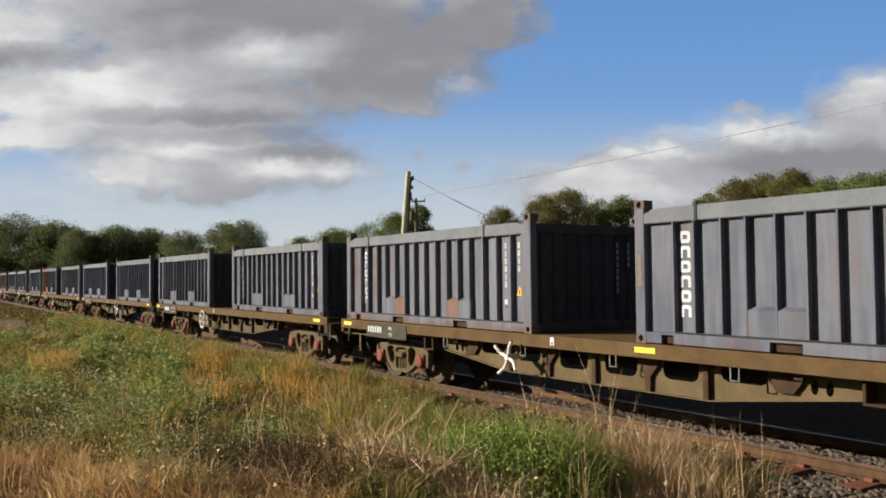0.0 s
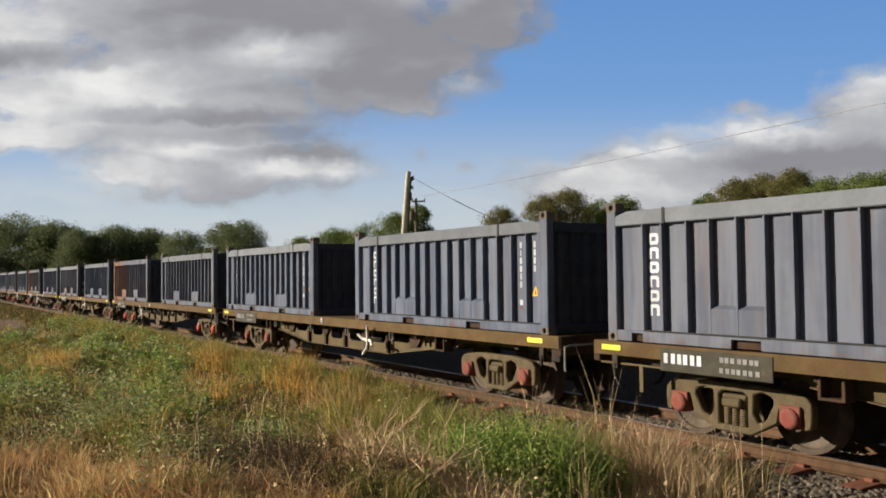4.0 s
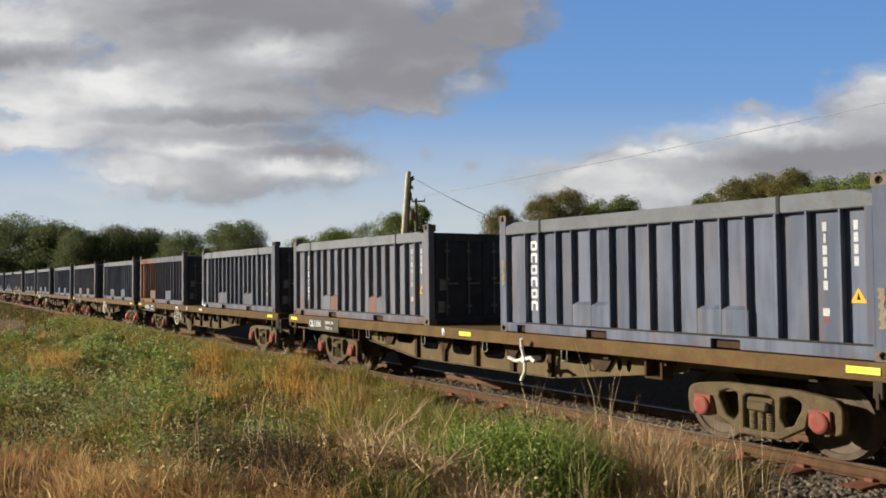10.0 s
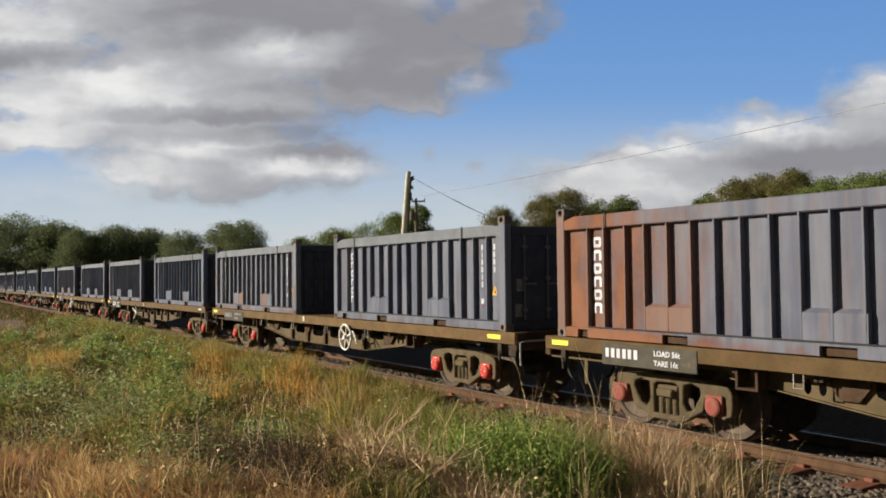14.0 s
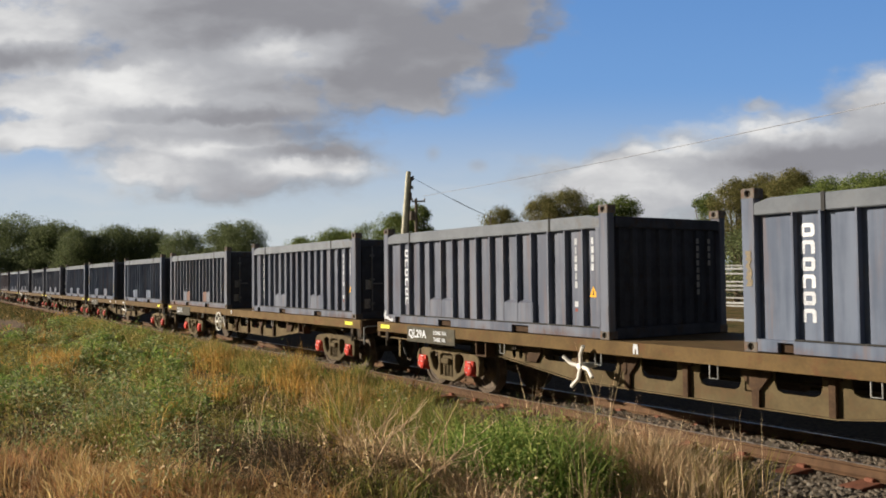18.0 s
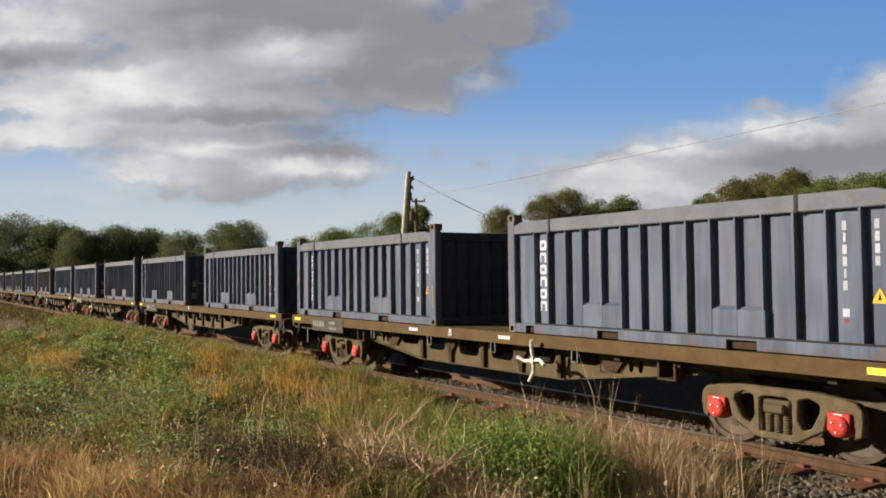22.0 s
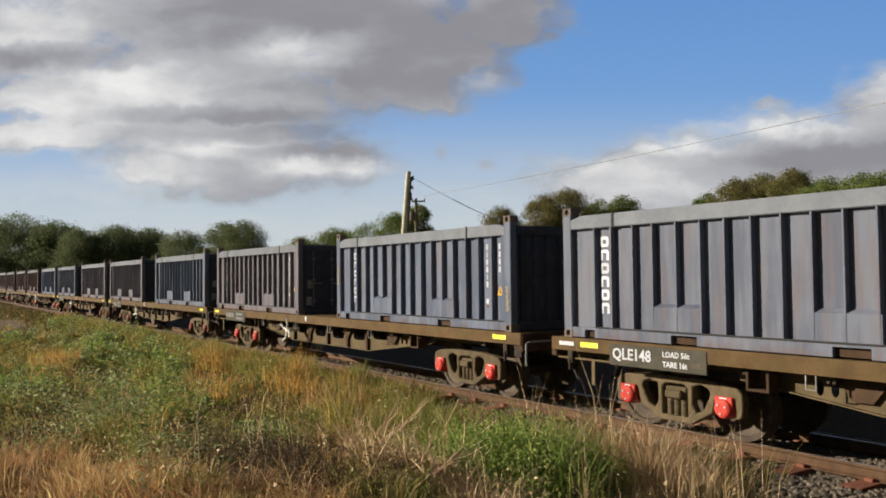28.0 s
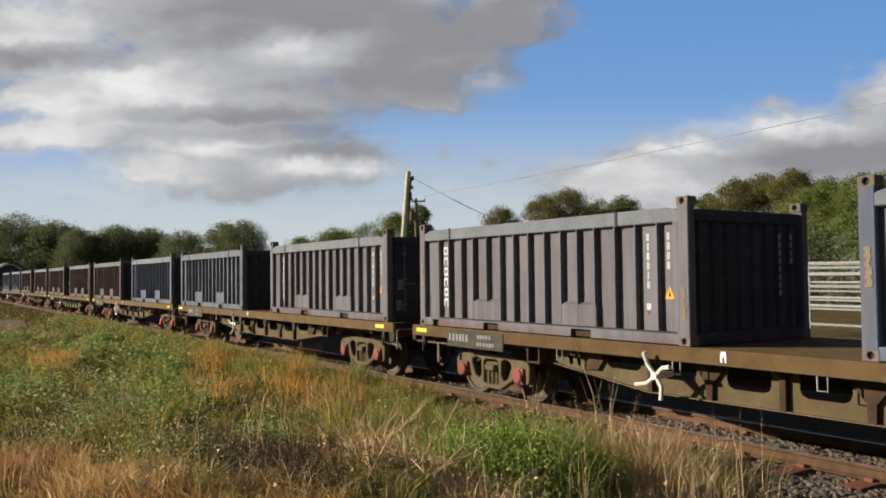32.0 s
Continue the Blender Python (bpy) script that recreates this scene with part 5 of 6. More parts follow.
    for i in range(4):
        part("writing_bar", SIGN_MESH["digit"], ob, (-HX + 5.69, flat, 1.38 - 0.12 * i))
    w = part("warning_sticker", SIGN_MESH["warning"], ob, (-HX + 5.70, flat, 0.56), "amber triangular warning sticker")
    part("warning_symbol", SIGN_MESH["warning_bar"], w)
    part("red_spot", SIGN_MESH["dot"], ob, (-HX + 5.36, flat, 0.36))
    if scuffed:
        part("yellow_scuff", SIGN_MESH["scuff"], ob, (-HX + 0.09, -HY - 0.003, 0.72), "scraped yellow paint mark")
        part("yellow_scuff", SIGN_MESH["scuff"], ob, (HX - 0.09, -HY - 0.003, 0.32), "scraped yellow paint mark")
    if scribbled:
        part("paint_scribble", SIGN_MESH["scribble"], ob, (-HX + 0.1, -HY - 0.003, 0.02), "daubed white paint scribble")
    return ob


# ---- wagons ----
WHEEL_R, AXLE_Z, BASE_HALF, BOGIE_X = 0.43, 0.43, 0.755, 5.40
DECK_HALF = 7.33
WM = {}


def wagon_meshes():
    g = Geo().box(-DECK_HALF, DECK_HALF, -1.16, 1.16, DECK - 0.06, DECK - 0.005)
    WM["deck"] = g.mesh("deck", DECK_BROWN, bevel=0.006)
    WM["sill"] = Geo().prism([(-0.075, DECK - 0.185), (0.0, DECK - 0.185), (0.0, DECK - 0.172), (-0.06, DECK - 0.165), (-0.06, DECK - 0.02), (0.0, DECK - 0.012), (0.0, DECK - 0.002), (-0.075, DECK - 0.002)], -DECK_HALF, DECK_HALF, "x").mesh("side_sill", DECK_BROWN, bevel=0.004)
    # darker steel than the deck: the shade between wagons is in its colour
    WM["headstock"] = Geo().box(-0.06, 0.06, -1.22, 1.22, DECK - 0.28, DECK - 0.01).mesh("headstock", BRACKET, bevel=0.012)
    # fish-bellied girder with openings between the posts
    outer = [(-DECK_HALF + 0.1, 0.96), (-DECK_HALF + 0.1, 0.87), (-4.45, 0.86), (-4.4, 0.79), (-1.95, 0.49), (1.95, 0.49), (4.4, 0.79), (4.45, 0.86), (DECK_HALF - 0.1, 0.87), (DECK_HALF - 0.1, 0.96)]
    holes = []
    for s in (-1, 1):
        for a, b, z in ((0.17, 0.76, 0.665), (1.2, 1.76, 0.69), (2.08, 2.72, 0.745)):
            holes.append([(s * x, zz) for x, zz in ((a + 0.10, z), (b - 0.10, z), (b - 0.03, z + 0.03), (b, z + 0.10), (b, 0.93), (a, 0.93), (a, z + 0.10), (a + 0.03, z + 0.03))])
        for x in (3.27, 3.44):
            holes.append([(s * (x + px), pz) for px, pz in arc(0, 0.80, 0.045, 0.085, 0, 330, 11)])
    WM["girder"] = holed(outer, holes, -0.01, 0.01, "fishbelly_girder", FRAME_BROWN)
    WM["flange"] = Geo().prism([(-4.4, 0.79), (-1.95, 0.49), (1.95, 0.49), (4.4, 0.79), (4.4, 0.805), (1.95, 0.505), (-1.95, 0.505), (-4.4, 0.805)], -0.06, 0.06).mesh("bottom_flange", FRAME_BROWN)
    head = DECK - 0.19
    WM["post"] = Geo().box(-0.042, 0.042, 0.25, 0.305, 0.505, head).box(-0.10, 0.10, 0.25, 0.30, head - 0.07, head).mesh("outrigger", BRACKET, bevel=0.006)
    WM["wye"] = Geo().prism([(-0.20, head), (0.20, head), (0.19, 0.87), (0.05, 0.70), (0.042, 0.505), (-0.042, 0.505), (-0.05, 0.70), (-0.19, 0.87)], 0.26, 0.305).mesh("outrigger", BRACKET)
    WM["wedge"] = Geo().prism([(-0.21, head), (0.21, head), (0.21, 0.84), (0.10, 0.70), (-0.10, 0.70), (-0.21, 0.84)], 0.26, 0.305).mesh("outrigger", BRACKET)
    WM["hanger"] = Geo().path([(-0.055, 0, 0.03), (-0.055, 0, -0.14), (0.055, 0, -0.14), (0.055, 0, 0.03)], 0.011, 5).mesh("tie_loop", GALV)
    WM["carrier"] = Geo().box(-0.15, -0.11, 0.1, 0.3, 0.73, head).box(0.11, 0.15, 0.1, 0.3, 0.73, head).box(-0.15, 0.15, 0.1, 0.3, 0.70, 0.73).mesh("step_carrier", BRACKET, bevel=0.006)
    WM["centre_sill"] = Geo().box(-DECK_HALF + 0.05, DECK_HALF - 0.05, -0.18, 0.18, 0.72, DECK - 0.06).mesh("centre_sill", UNDER, bevel=0.01)
    WM["cross"] = Geo().box(-0.05, 0.05, -1.1, 1.1, 0.88, DECK - 0.06).mesh("cross_member", UNDER)
    WM["tank"] = Geo().lathe([(-0.5, 0.001), (-0.48, 0.12), (-0.4, 0.16), (0.4, 0.16), (0.48, 0.12), (0.5, 0.001)], (0, 0, 0), "x", 14).mesh("air_tank", UNDER, smooth=True)
    WM["cylinder"] = Geo().lathe([(-0.25, 0.001), (-0.25, 0.15), (0.2, 0.15), (0.25, 0.06), (0.55, 0.03), (0.55, 0.001)], (0, 0, 0), "x", 14).mesh("brake_cylinder", UNDER)
    WM["pipe"] = Geo().path([(-DECK_HALF + 0.2, 0, 0), (-2.4, 0, 0), (-2.2, 0, -0.1), (2.2, 0, -0.1), (2.4, 0, 0), (DECK_HALF - 0.2, 0, 0)], 0.025, 6).mesh("brake_pipe", UNDER)
    c = Geo().box(-0.1, 0.28, -0.09, 0.09, -0.1, 0.1).box(0.22, 0.40, -0.15, 0.05, -0.14, 0.14).box(0.26, 0.36, 0.05, 0.14, -0.12, 0.12)
    WM["coupler"] = c.mesh("coupler", UNDER, bevel=0.02)
    WM["hose"] = Geo().path([(0, 0, 0), (0.1, 0, -0.08), (0.16, 0, -0.25), (0.24, 0, -0.38), (0.33, 0, -0.42)], 0.026, 8).mesh("brake_hose", BLACK)
    WM["lever"] = Geo().path([(0.0, 0.9, 0.0), (0, 0.1, 0.0), (0, 0.0, -0.02), (0, 0.0, -0.3), (0.02, -0.01, -0.36)], 0.016, 6).mesh("uncoupling_lever", GALV)
    WM["step"] = Geo().path([(-0.75, 0, 0.03), (-0.70, 0, -0.09), (0.72, 0, -0.09), (0.78, 0, 0.03)], 0.016, 6).box(-0.03, 0.03, -0.012, 0.0, -0.42, -0.08).mesh("shunter_step", FRAME_BROWN)
    WM["stirrup"] = Geo().box(-0.09, 0.09, -0.02, 0.0, -0.22, 0.03).mesh("end_plate", UNDER, bevel=0.006)
    WM["lock"] = Geo().box(-0.05, 0.05, -0.04, 0.03, -0.16, 0.02).box(-0.02, 0.02, -0.055, -0.02, -0.26, -0.1).mesh("twistlock", UNDER, bevel=0.008)
    WM["yellow"] = Geo().box(-0.17, 0.17, -0.004, 0, -0.035, 0.035).mesh("reflector_strip", YELLOW)
    WM["white_strip"] = Geo().box(-0.15, 0.15, -0.004, 0, -0.028, 0.028).mesh("white_strip", MARK_WHITE)
    WM["centre_mark"] = Geo().box(-0.042, -0.014, -0.004, 0, -0.06, 0.04).box(0.014, 0.042, -0.004, 0, -0.06, 0.04).box(-0.034, 0.034, -0.004, 0, 0.0, 0.065).mesh("centre_mark", MARK_WHITE)
    WM["board"] = Geo().box(-0.78, 0.78, -0.02, 0.0, -0.15, 0.13).mesh("number_board", PLATE, bevel=0.008)
    WM["code_bar"] = Geo().box(-0.03, 0.03, -0.003, 0, -0.06, 0.06).mesh("code_bar", MARK_WHITE)
    WM["faint_bar"] = Geo().box(-0.03, 0.03, -0.003, 0, -0.06, 0.06).mesh("code_bar", FAINT_MARK)
    WM["small_bar"] = Geo().box(-0.025, 0.025, -0.003, 0, 0, 0.06).mesh("weight_bar", FAINT_MARK)
    # hand brakes: a spoked wheel, or a star of bent arms
    ring = [(0.26 * math.cos(a), 0, 0.26 * math.sin(a)) for a in (2 * math.pi * i / 28 for i in range(29))]
    WM["brake_wheel"] = Geo().path(ring, 0.02, 8).mesh("hand_brake_wheel", WHITE)
    WM["spoke"] = Geo().tube((0, 0.03, 0), (0.255, 0, 0), 0.018, 0.013, 7).mesh("spoke", WHITE)
    WM["crank"] = Geo().path([(0.24, 0.05, 0.13), (0.33, 0.03, 0.10), (0.47, 0.02, -0.03), (0.50, 0.02, -0.11)], 0.02, 7).mesh("brake_lever", WHITE)
    arm = Geo().path([(0.02, 0, 0), (0.17, -0.02, 0), (0.30, -0.06, -0.075)], 0.027, 8)
    WM["brake_arm"] = arm.mesh("brake_arm", WHITE)
    WM["brake_hub"] = Geo().lathe([(-0.04, 0.001), (-0.04, 0.045), (0.06, 0.05), (0.3, 0.03)], (0, 0, 0), "y", 10).mesh("hand_brake", WHITE)
    # bogie
    top = [(-1.0, 0.50), (-0.99, 0.60), (-0.93, 0.67), (-0.80, 0.70), (-0.45, 0.735), (0.45, 0.735), (0.80, 0.70), (0.93, 0.67), (0.99, 0.60), (1.0, 0.50), (0.985, 0.34), (0.90, 0.30),
           (0.89, 0.50), (0.86, 0.545), (0.65, 0.545), (0.61, 0.50), (0.57, 0.34), (0.25, 0.165), (-0.25, 0.165), (-0.57, 0.34), (-0.61, 0.50), (-0.65, 0.545), (-0.86, 0.545), (-0.89, 0.50), (-0.90, 0.30), (-0.985, 0.34)]
    windows = []
    for k in (-1, 1):
        windows.append([(k * x, z) for x, z in ((0.28, 0.63), (0.40, 0.665), (0.52, 0.62), (0.535, 0.55), (0.43, 0.35), (0.33, 0.31), (0.27, 0.40))])
    windows.append([(-0.20, 0.24), (0.20, 0.24), (0.20, 0.60), (0.14, 0.64), (-0.14, 0.64), (-0.20, 0.60)])
    WM["sideframe"] = holed(top, windows, -0.06, 0.06, "side_frame", BOGIE, 0.014)
    WM["bolster"] = Geo().box(-0.17, 0.17, -0.88, 0.88, 0.44, 0.60).box(-0.13, 0.13, -0.95, 0.95, 0.46, 0.56).mesh("bolster", BOGIE, bevel=0.02)
    sp = Geo()
    for x in (-0.11, 0.0, 0.11):
        sp.lathe([(0.24, 0.001)] + [(0.24 + 0.2 * i / 14, 0.05 if i % 2 else 0.038) for i in range(15)] + [(0.44, 0.001)], (x, 0, 0), "z", 10)
    WM["springs"] = sp.mesh("spring_nest", BOGIE)
    WM["axlebox"] = Geo().lathe([(-0.15, 0.001), (-0.15, 0.085), (-0.13, 0.115), (-0.05, 0.125), (0.0, 0.135), (0.08, 0.135), (0.1, 0.06)], (0, 0, 0), "y", 14).box(-0.125, 0.125, -0.11, 0.07, -0.06, 0.135).mesh("axle_box", RED, bevel=0.008)
    WM["axlebox_faded"] = WM["axlebox"].copy()
    WM["axlebox_faded"].materials[0] = FADED_RED
    cap = Geo()
    for i in range(3):
        a = 2 * math.pi * i / 3 + 0.4
        cap.tube((0.06 * math.cos(a), -0.148, 0.06 * math.sin(a)), (0.06 * math.cos(a), -0.162, 0.06 * math.sin(a)), 0.012, 0.012, 6)
    cap.box(-0.045, 0.045, -0.116, -0.111, 0.065, 0.128)
    WM["cap"] = cap.mesh("cap_bolts", MARK_WHITE)
    ax = Geo().lathe([(-0.83, 0.001), (-0.83, 0.06), (-0.6, 0.065), (-0.55, 0.085), (-0.4, 0.075), (0.4, 0.075), (0.55, 0.085), (0.6, 0.065), (0.83, 0.06), (0.83, 0.001)], (0, 0, 0), "y", 14)
    for k in (-1, 1):
        prof = [(0.465, 0.08), (0.465, WHEEL_R + 0.022), (0.49, WHEEL_R + 0.025), (0.502, WHEEL_R + 0.004), (0.60, WHEEL_R - 0.004), (0.60, WHEEL_R - 0.06), (0.575, WHEEL_R - 0.075), (0.545, 0.26), (0.56, 0.13), (0.61, 0.10), (0.61, 0.08)]
        ax.lathe([(k * d, r) for d, r in prof], (0, 0, 0), "y", 32)
    WM["wheelset"] = ax.mesh("wheelset", WHEEL)
    WM["brake_beam"] = Geo().box(-0.05, 0.05, -0.65, 0.65, -0.05, 0.05).box(-0.07, 0.03, -0.62, -0.5, -0.14, 0.14).box(-0.07, 0.03, 0.5, 0.62, -0.14, 0.14).mesh("brake_beam", UNDER, bevel=0.01)


wagon_meshes()
WHEELSETS = []
STRIPS = {(7, 1): "white", (11, -1): "both"}
BOARD_TEXT = {0: ("", "34t", "17t"), 4: ("QL13N", "LOAD 34t", "TARE 16t"), 5: ("", "LOAD 56t", "TARE 16t"), 7: ("QL29A", "LOAD 56t", "TARE 16t"), 8: ("QLE105", "", ""), 11: ("QLE148", "LOAD 56t", "TARE 16t")}


def wagon(index, brake, brake_x, bright):
    """Origin at rail level under the middle of the deck."""
    ob = thing("flat_wagon", "dusty brown bogie flat wagon with fish-bellied girders" + (" and red axle boxes" if bright else ""), "wagon", "wagons of the train")
    part("deck", WM["deck"], ob)
    part("centre_sill", WM["centre_sill"], ob)
    for sy in (-1, 1):
        s = part("side_sill", WM["sill"], ob, (0, sy * 1.16, 0))
        gd = part("fishbelly_girder", WM["girder"], ob, (0, sy * 0.90, 0))
        part("bottom_flange", WM["flange"], gd)
        for x, shape in ((-2.95, "wedge"), (-1.9, "post"), (-0.98, "wye"), (0.0, "post"), (0.98, "wye"), (1.9, "post"), (2.95, "wedge"), (-4.05, "carrier"), (4.05, "carrier")):
            b = part("step_carrier" if shape == "carrier" else "outrigger", WM[shape], ob, (x, sy * 1.22, 0))
            if sy > 0:
                b.rotation_euler = (0, 0, math.pi)
        if sy > 0:
            s.rotation_euler = (0, 0, math.pi)
    for x in (-6.2, -4.2, -3.2, 3.2, 4.2, 6.2):
        part("cross_member", WM["cross"], ob, (x, 0, 0))
    for sx in (-1, 1):
        part("headstock", WM["headstock"], ob, (sx * (DECK_HALF - 0.03), 0, 0))
        c = part("coupler", WM["coupler"], ob, (sx * (DECK_HALF - 0.02), 0, 0.80))
        h = part("brake_hose", WM["hose"], ob, (sx * (DECK_HALF + 0.02), -0.32 * sx, 0.82))
        lv = part("uncoupling_lever", WM["lever"], ob, (sx * (DECK_HALF + 0.09), -sx * 1.2 if sx > 0 else 1.2, 1.02), "pale steel uncoupling lever")
        if sx < 0:
            for o in (c, h, lv):
                o.rotation_euler = (0, 0, math.pi)
        if sx < 0:
            part("shunter_step", WM["step"], ob, (-DECK_HALF + 0.8, -1.19, 0.95), "long steel foot rail with a hanging strap")
        else:
            part("end_plate", WM["stirrup"], ob, (DECK_HALF - 0.1, -1.19, 1.0))
        strip = STRIPS.get((index, sx), "yellow")
        if strip != "white":
            part("reflector_strip", WM["yellow"], ob, (sx * (DECK_HALF - 0.42) - 0.1 + (0.45 if strip == "both" else 0), -1.239, DECK - 0.085), "yellow reflector strip")
        if strip != "yellow":
            part("white_strip", WM["white_strip"], ob, (sx * (DECK_HALF - 0.42) - 0.1, -1.239, DECK - 0.085), "white reflector strip")
    part("air_tank", WM["tank"], ob, (-0.6, -0.45, 0.80))
    part("brake_cylinder", WM["cylinder"], ob, (1.1, -0.5, 0.82))
    part("brake_pipe", WM["pipe"], ob, (0, -0.62, 0.88))
    part("centre_mark", WM["centre_mark"], ob, (-0.55, -1.239, DECK - 0.085), "white centre marking")
    for x in (-6.95, 6.95):
        part("twistlock", WM["lock"], ob, (x, -1.20, DECK - 0.19))
    for x in (-3.35, -1.25, 0.62, 2.5):
        part("tie_loop", WM["hanger"], ob, (x, -1.21, DECK - 0.2), "pale steel tie-down loop")
    if index in (0, 4):
        part("reflector_strip", WM["yellow"], ob, (0.1 if index == 4 else 1.2, -1.239, DECK - 0.085), "yellow reflector strip")
    if index in (5, 9):
        part("white_strip", WM["white_strip"], ob, (0.95, -1.239, DECK - 0.085))
        part("white_strip", WM["white_strip"], ob, (-1.75, -1.239, DECK - 0.085))
    board = part("number_board", WM["board"], ob, (-5.4, -1.225, 0.985), "dark board with white lettering")
    code, load, tare = BOARD_TEXT.get(index, ("", "", ""))
    rnd = random.Random(index)
    if code:
        part("wagon_code", letters(code, 0.2, "wagon_code", MARK_WHITE), board, (-0.72, -0.024, -0.06))
    else:
        for k in range(6):
            part("code_bar", WM["code_bar" if index in (0, 1, 5, 11) else "faint_bar"], board, (-0.68 + 0.098 * k + rnd.uniform(-0.01, 0.01), -0.021, 0.01))
    for text, z in ((load, 0.02), (tare, -0.10)):
        if text:
            part("weight_text", letters(text, 0.095, "weight_text", MARK_WHITE), board, (0.12, -0.024, z))
        elif not code:
            for k in range(rnd.randint(4, 7)):
                part("weight_bar", WM["small_bar"], board, (0.12 + 0.078 * k + rnd.uniform(-0.008, 0.008), -0.021, z))
    if brake == "wheel":
        rim = part("hand_brake_wheel", WM["brake_wheel"], ob, (brake_x, -1.30, 0.775), "white-painted hand brake wheel")
        rim.rotation_euler = (0, radians(index * 37), 0)
        part("hub", WM["brake_hub"], rim)
        for k in range(6):
            part("spoke", WM["spoke"], rim).rotation_euler = (0, radians(60 * k), 0)
        part("brake_lever", WM["crank"], ob, (brake_x, -1.30, 0.775), "white-painted bent brake lever")
    elif brake:
        hub = part("hand_brake", WM["brake_hub"], ob, (brake_x, -1.30, 0.775), "white-painted hand brake with four bent arms")
        hub.rotation_euler = (0, radians(index * 37 + 20), 0)
        for k in range(4):
            part("brake_arm", WM["brake_arm"], hub).rotation_euler = (0, radians(90 * k), 0)
    for bx in (-BOGIE_X, BOGIE_X):
        bogie = part("bogie", WM["bolster"], ob, (bx, 0, 0), "dusty cast three-piece bogie")
        for sy in (-1, 1):
            part("side_frame", WM["sideframe"], bogie, (0, sy * 0.84, 0))
            part("spring_nest", WM["springs"], bogie, (0, sy * 0.84, 0))
        for ax in (-BASE_HALF, BASE_HALF):
            ws = part("wheelset", WM["wheelset"], bogie, (ax, 0, AXLE_Z))
            WHEELSETS.append(ws)
            part("brake_beam", WM["brake_beam"], bogie, (ax * 0.36, 0, 0.40))
            for sy in (-1, 1):
                a = part("axle_box", WM["axlebox" if bright else "axlebox_faded"], bogie, (ax, sy * 0.83, AXLE_Z), "red axle box cover" if bright else "faded red axle box cover")
                if sy > 0:
                    a.rotation_euler = (0, 0, math.pi)
                elif bright:
                    part("cap_bolts", WM["cap"], bogie, (ax, sy * 0.83, AXLE_Z))
    return ob


# ---- the train ----
PITCH, GAP_HALF = 15.372, 4.06
WAGONS = range(-1, 19)
BRAKES = {1: "wheel", 5: "wheel", 6: "wheel", 8: "wheel", 10: "", 15: "wheel"}
LATE_BRAKE = (2, 4, 6, 9)
DOORS = {(4, 1), (5, 1), (8, 1), (10, 1), (12, 1), (5, 0), (8, 0), (6, 0), (13, 0), (11, 1), (14, 0), (16, 1)}
KINDS = {(3, 1): "rusty", (5, 1): "rusty", (0, 1): "patchy", (8, 1): "patchy", (12, 1): "brown", (14, 0): "brown", (10, 0): "blue", (3, 0): "grey", (2, 0): "blue", (4, 0): "blue", (7, 0): "blue",
         (9, 0): "blue", (9, 1): "blue", (2, 1): "blue", (13, 0): "blue", (4, 1): "patchy", (13, 1): "brown", (6, 1): "patchy", (16, 0): "maroon", (17, 1): "maroon", (15, 1): "maroon", (16, 1): "maroon", (17, 0): "maroon", (15, 0): "blue", (12, 0): "blue"}
SCUFFED = {(0, 0), (3, 1), (4, 0), (7, 0), (6, 1), (13, 0), (13, 1), (12, 0), (9, 1)}
TRAIN = []
for i in WAGONS:
    w = wagon(i, BRAKES.get(i, "star"), 1.72 if i in LATE_BRAKE else -1.50, i in (3, 6, 7, 8, 9, 10, 11, 12, 15, 17))
    TRAIN.append((w, -PITCH * i - 1.031, 0.0))
    for c, dx in ((0, GAP_HALF), (1, -GAP_HALF)):
        box = container(KINDS.get((i, c), "grey"), (i, c) in DOORS, (i, c) in SCUFFED, (i, c) in ((7, 1), (5, 0)))
        TRAIN.append((box, -PITCH * i - 1.031 + dx, DECK))


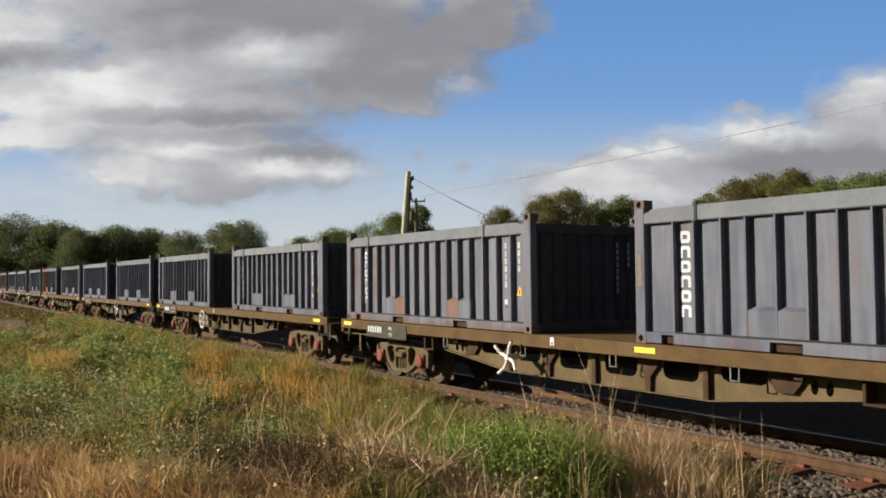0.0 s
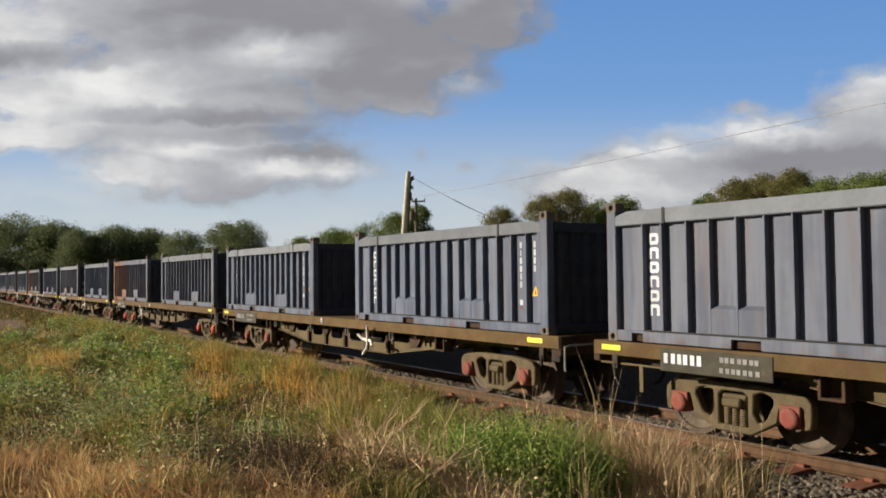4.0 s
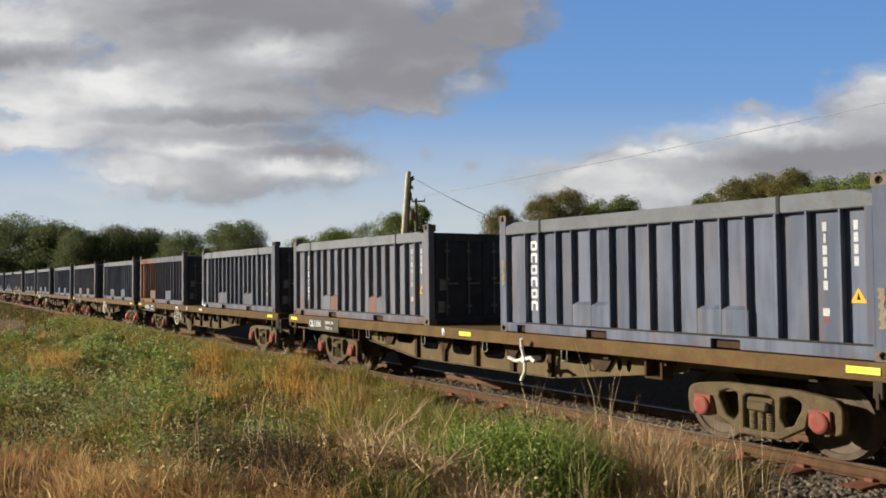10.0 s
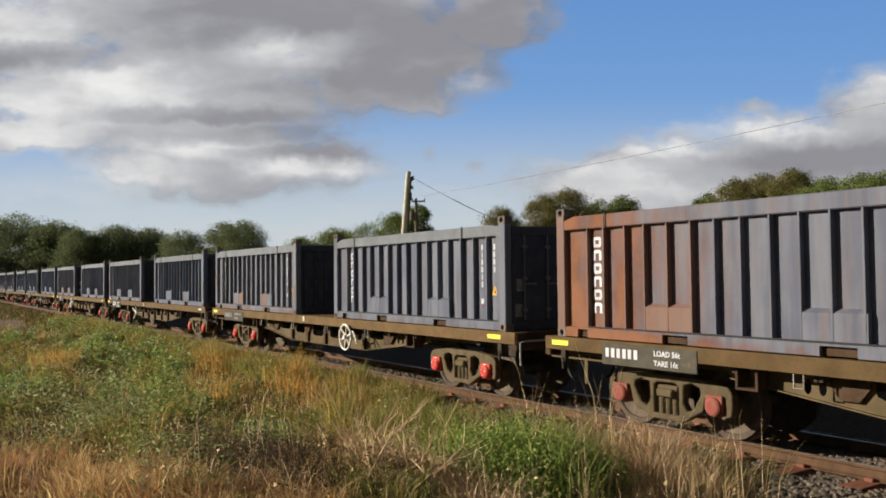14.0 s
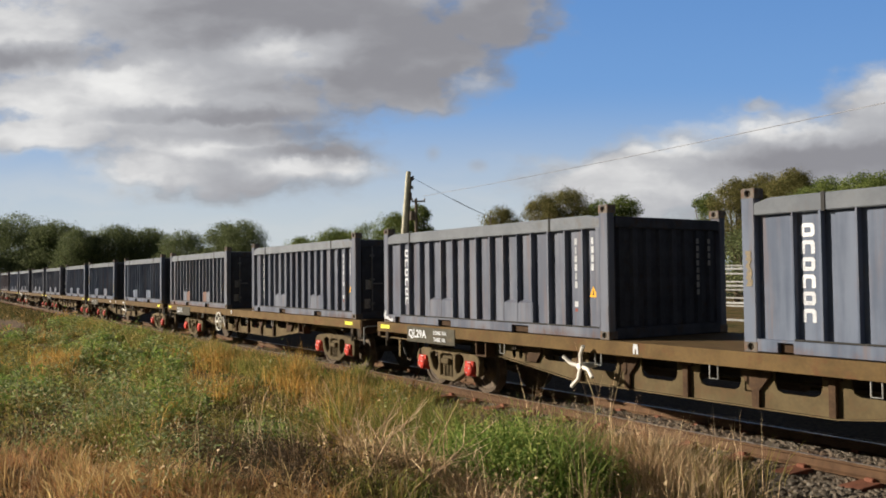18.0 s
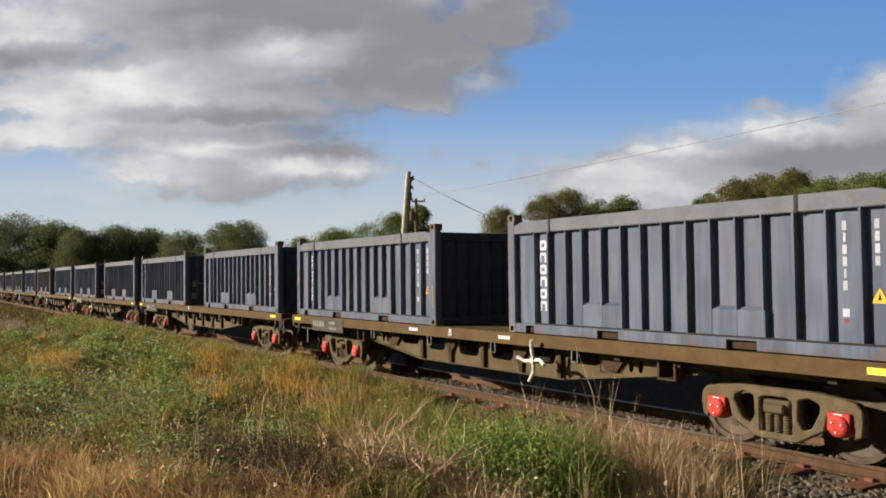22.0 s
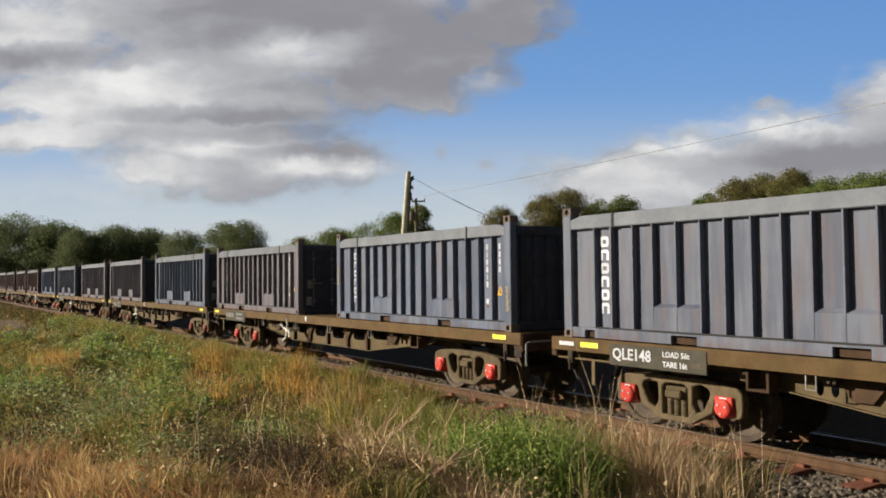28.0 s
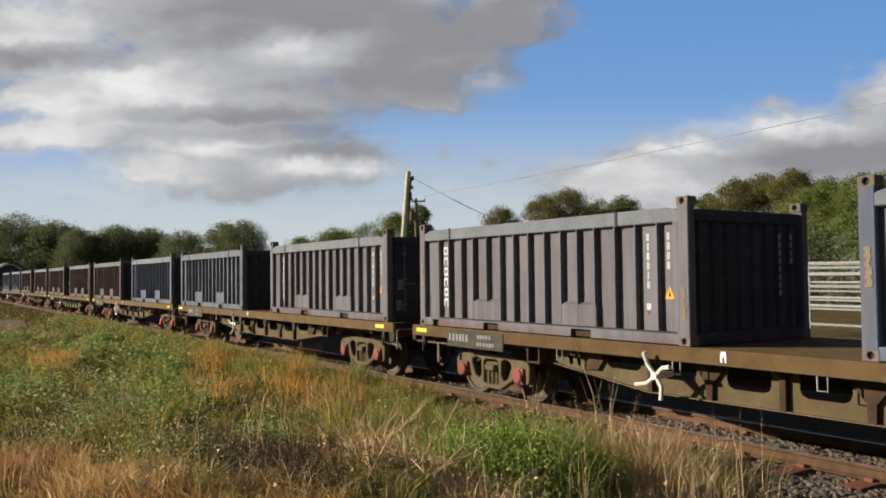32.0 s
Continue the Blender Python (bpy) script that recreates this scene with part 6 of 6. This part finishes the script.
def tank_wagon():
    """A bulk cement wagon: a cream dished tank on two bogies."""
    ob = thing("tank_wagon", "cream bulk tank wagon with dished ends at the tail", "wagon")
    r = 1.44
    prof = [(-5.6, 0.001), (-5.58, 0.6), (-5.5, 1.2), (-5.4, r), (5.4, r), (5.5, 1.2), (5.58, 0.6), (5.6, 0.001)]
    part("tank", Geo().lathe(prof, (0, 0, 2.45), "x", 40).mesh("tank", TANK, smooth=True), ob)
    for k in (-1, 1):
        # dark disc over the cream: the end face's shade put into its colour
        part("tank_end", Geo().lathe([(k * 5.5, 1.28), (k * 5.6, 0.62), (k * 5.62, 0.001)], (0, 0, 2.45), "x", 40).mesh("tank_end", SHADED_END, smooth=True), ob, label="dished tank end with its shade in the dark colour")
    part("underframe", Geo().box(-6.2, 6.2, -0.5, 0.5, 0.8, 1.1).mesh("underframe", UNDER, bevel=0.02), ob)
    for x in (-5.2, 5.2):
        part("saddle", Geo().box(x - 0.1, x + 0.1, -0.9, 0.9, 1.05, 1.6).mesh("saddle", FRAME_BROWN), ob)
        part("end_platform", Geo().box(x - 0.9, x + 0.9, -1.15, 1.15, 1.05, 1.13).mesh("end_platform", FRAME_BROWN, bevel=0.01), ob)
    for x in (-1.8, 1.8):
        part("hatch", Geo().lathe([(0, 0.3), (0.12, 0.3), (0.16, 0.001)], (x, 0, 3.9), "z", 16).mesh("hatch", TANK), ob)
    part("ladder", Geo().box(5.62, 5.66, -0.25, -0.21, 1.1, 3.4).box(5.62, 5.66, 0.21, 0.25, 1.1, 3.4).mesh("ladder", GALV), ob)
    for bx in (-4.4, 4.4):
        bogie = part("bogie", WM["bolster"], ob, (bx, 0, 0))
        for sy in (-1, 1):
            part("side_frame", WM["sideframe"], bogie, (0, sy * 0.84, 0))
        for ax in (-BASE_HALF, BASE_HALF):
            WHEELSETS.append(part("wheelset", WM["wheelset"], bogie, (ax, 0, AXLE_Z)))
    return ob


for k in range(2):
    TRAIN.append((tank_wagon(), -PITCH * 18 - 1.031 - 7.33 - 12.4 - 13.4 * k, 0.0))

# ---- what moves ----
WAY = (-7.29, -1.58, 4.18, 9.93, 15.71, 21.52, 27.38, 33.29, 39.27, 45.30, 51.37, 57.50, 63.69, 69.93, 76.20, 82.55, 88.95, 95.40, 101.91, 108.47, 115.09, 121.76, 128.44, 135.09, 141.77, 148.46, 155.16, 161.86, 168.57, 175.27, 181.99, 188.74, 195.47)


def along(t):
    """How far the train has come, by a smooth curve through WAY."""
    i = min(int(t), 31)
    f = t - i
    p1, p2 = WAY[i], WAY[i + 1]
    p0 = WAY[i - 1] if i else 2 * p1 - p2
    p3 = WAY[i + 2] if i < 31 else 2 * p2 - p1
    return p1 + 0.5 * f * (p2 - p0 + f * (2 * p0 - 5 * p1 + 4 * p2 - p3 + f * (3 * (p1 - p2) + p3 - p0)))


def motions():
    for ob, x, z in TRAIN:
        walk(ob, [(t, pose(x + along(t), TRACK, z + grade(x + along(t)), 0, -math.degrees(math.atan(SLOPE)))) for t in range(33)])
    steps = [i / 15 for i in range(481)]
    for ws in WHEELSETS:
        x, y, z = ws.location
        walk(ws, [(t, pose(x, y, z, 0, math.degrees(along(t) / WHEEL_R) % 360, 0)) for t in steps])
    walk(clouds, [(0, camera_pose()), (16, camera_pose(-0.95, 0.1)), (32, camera_pose(-1.9, 0.2))])


motions()
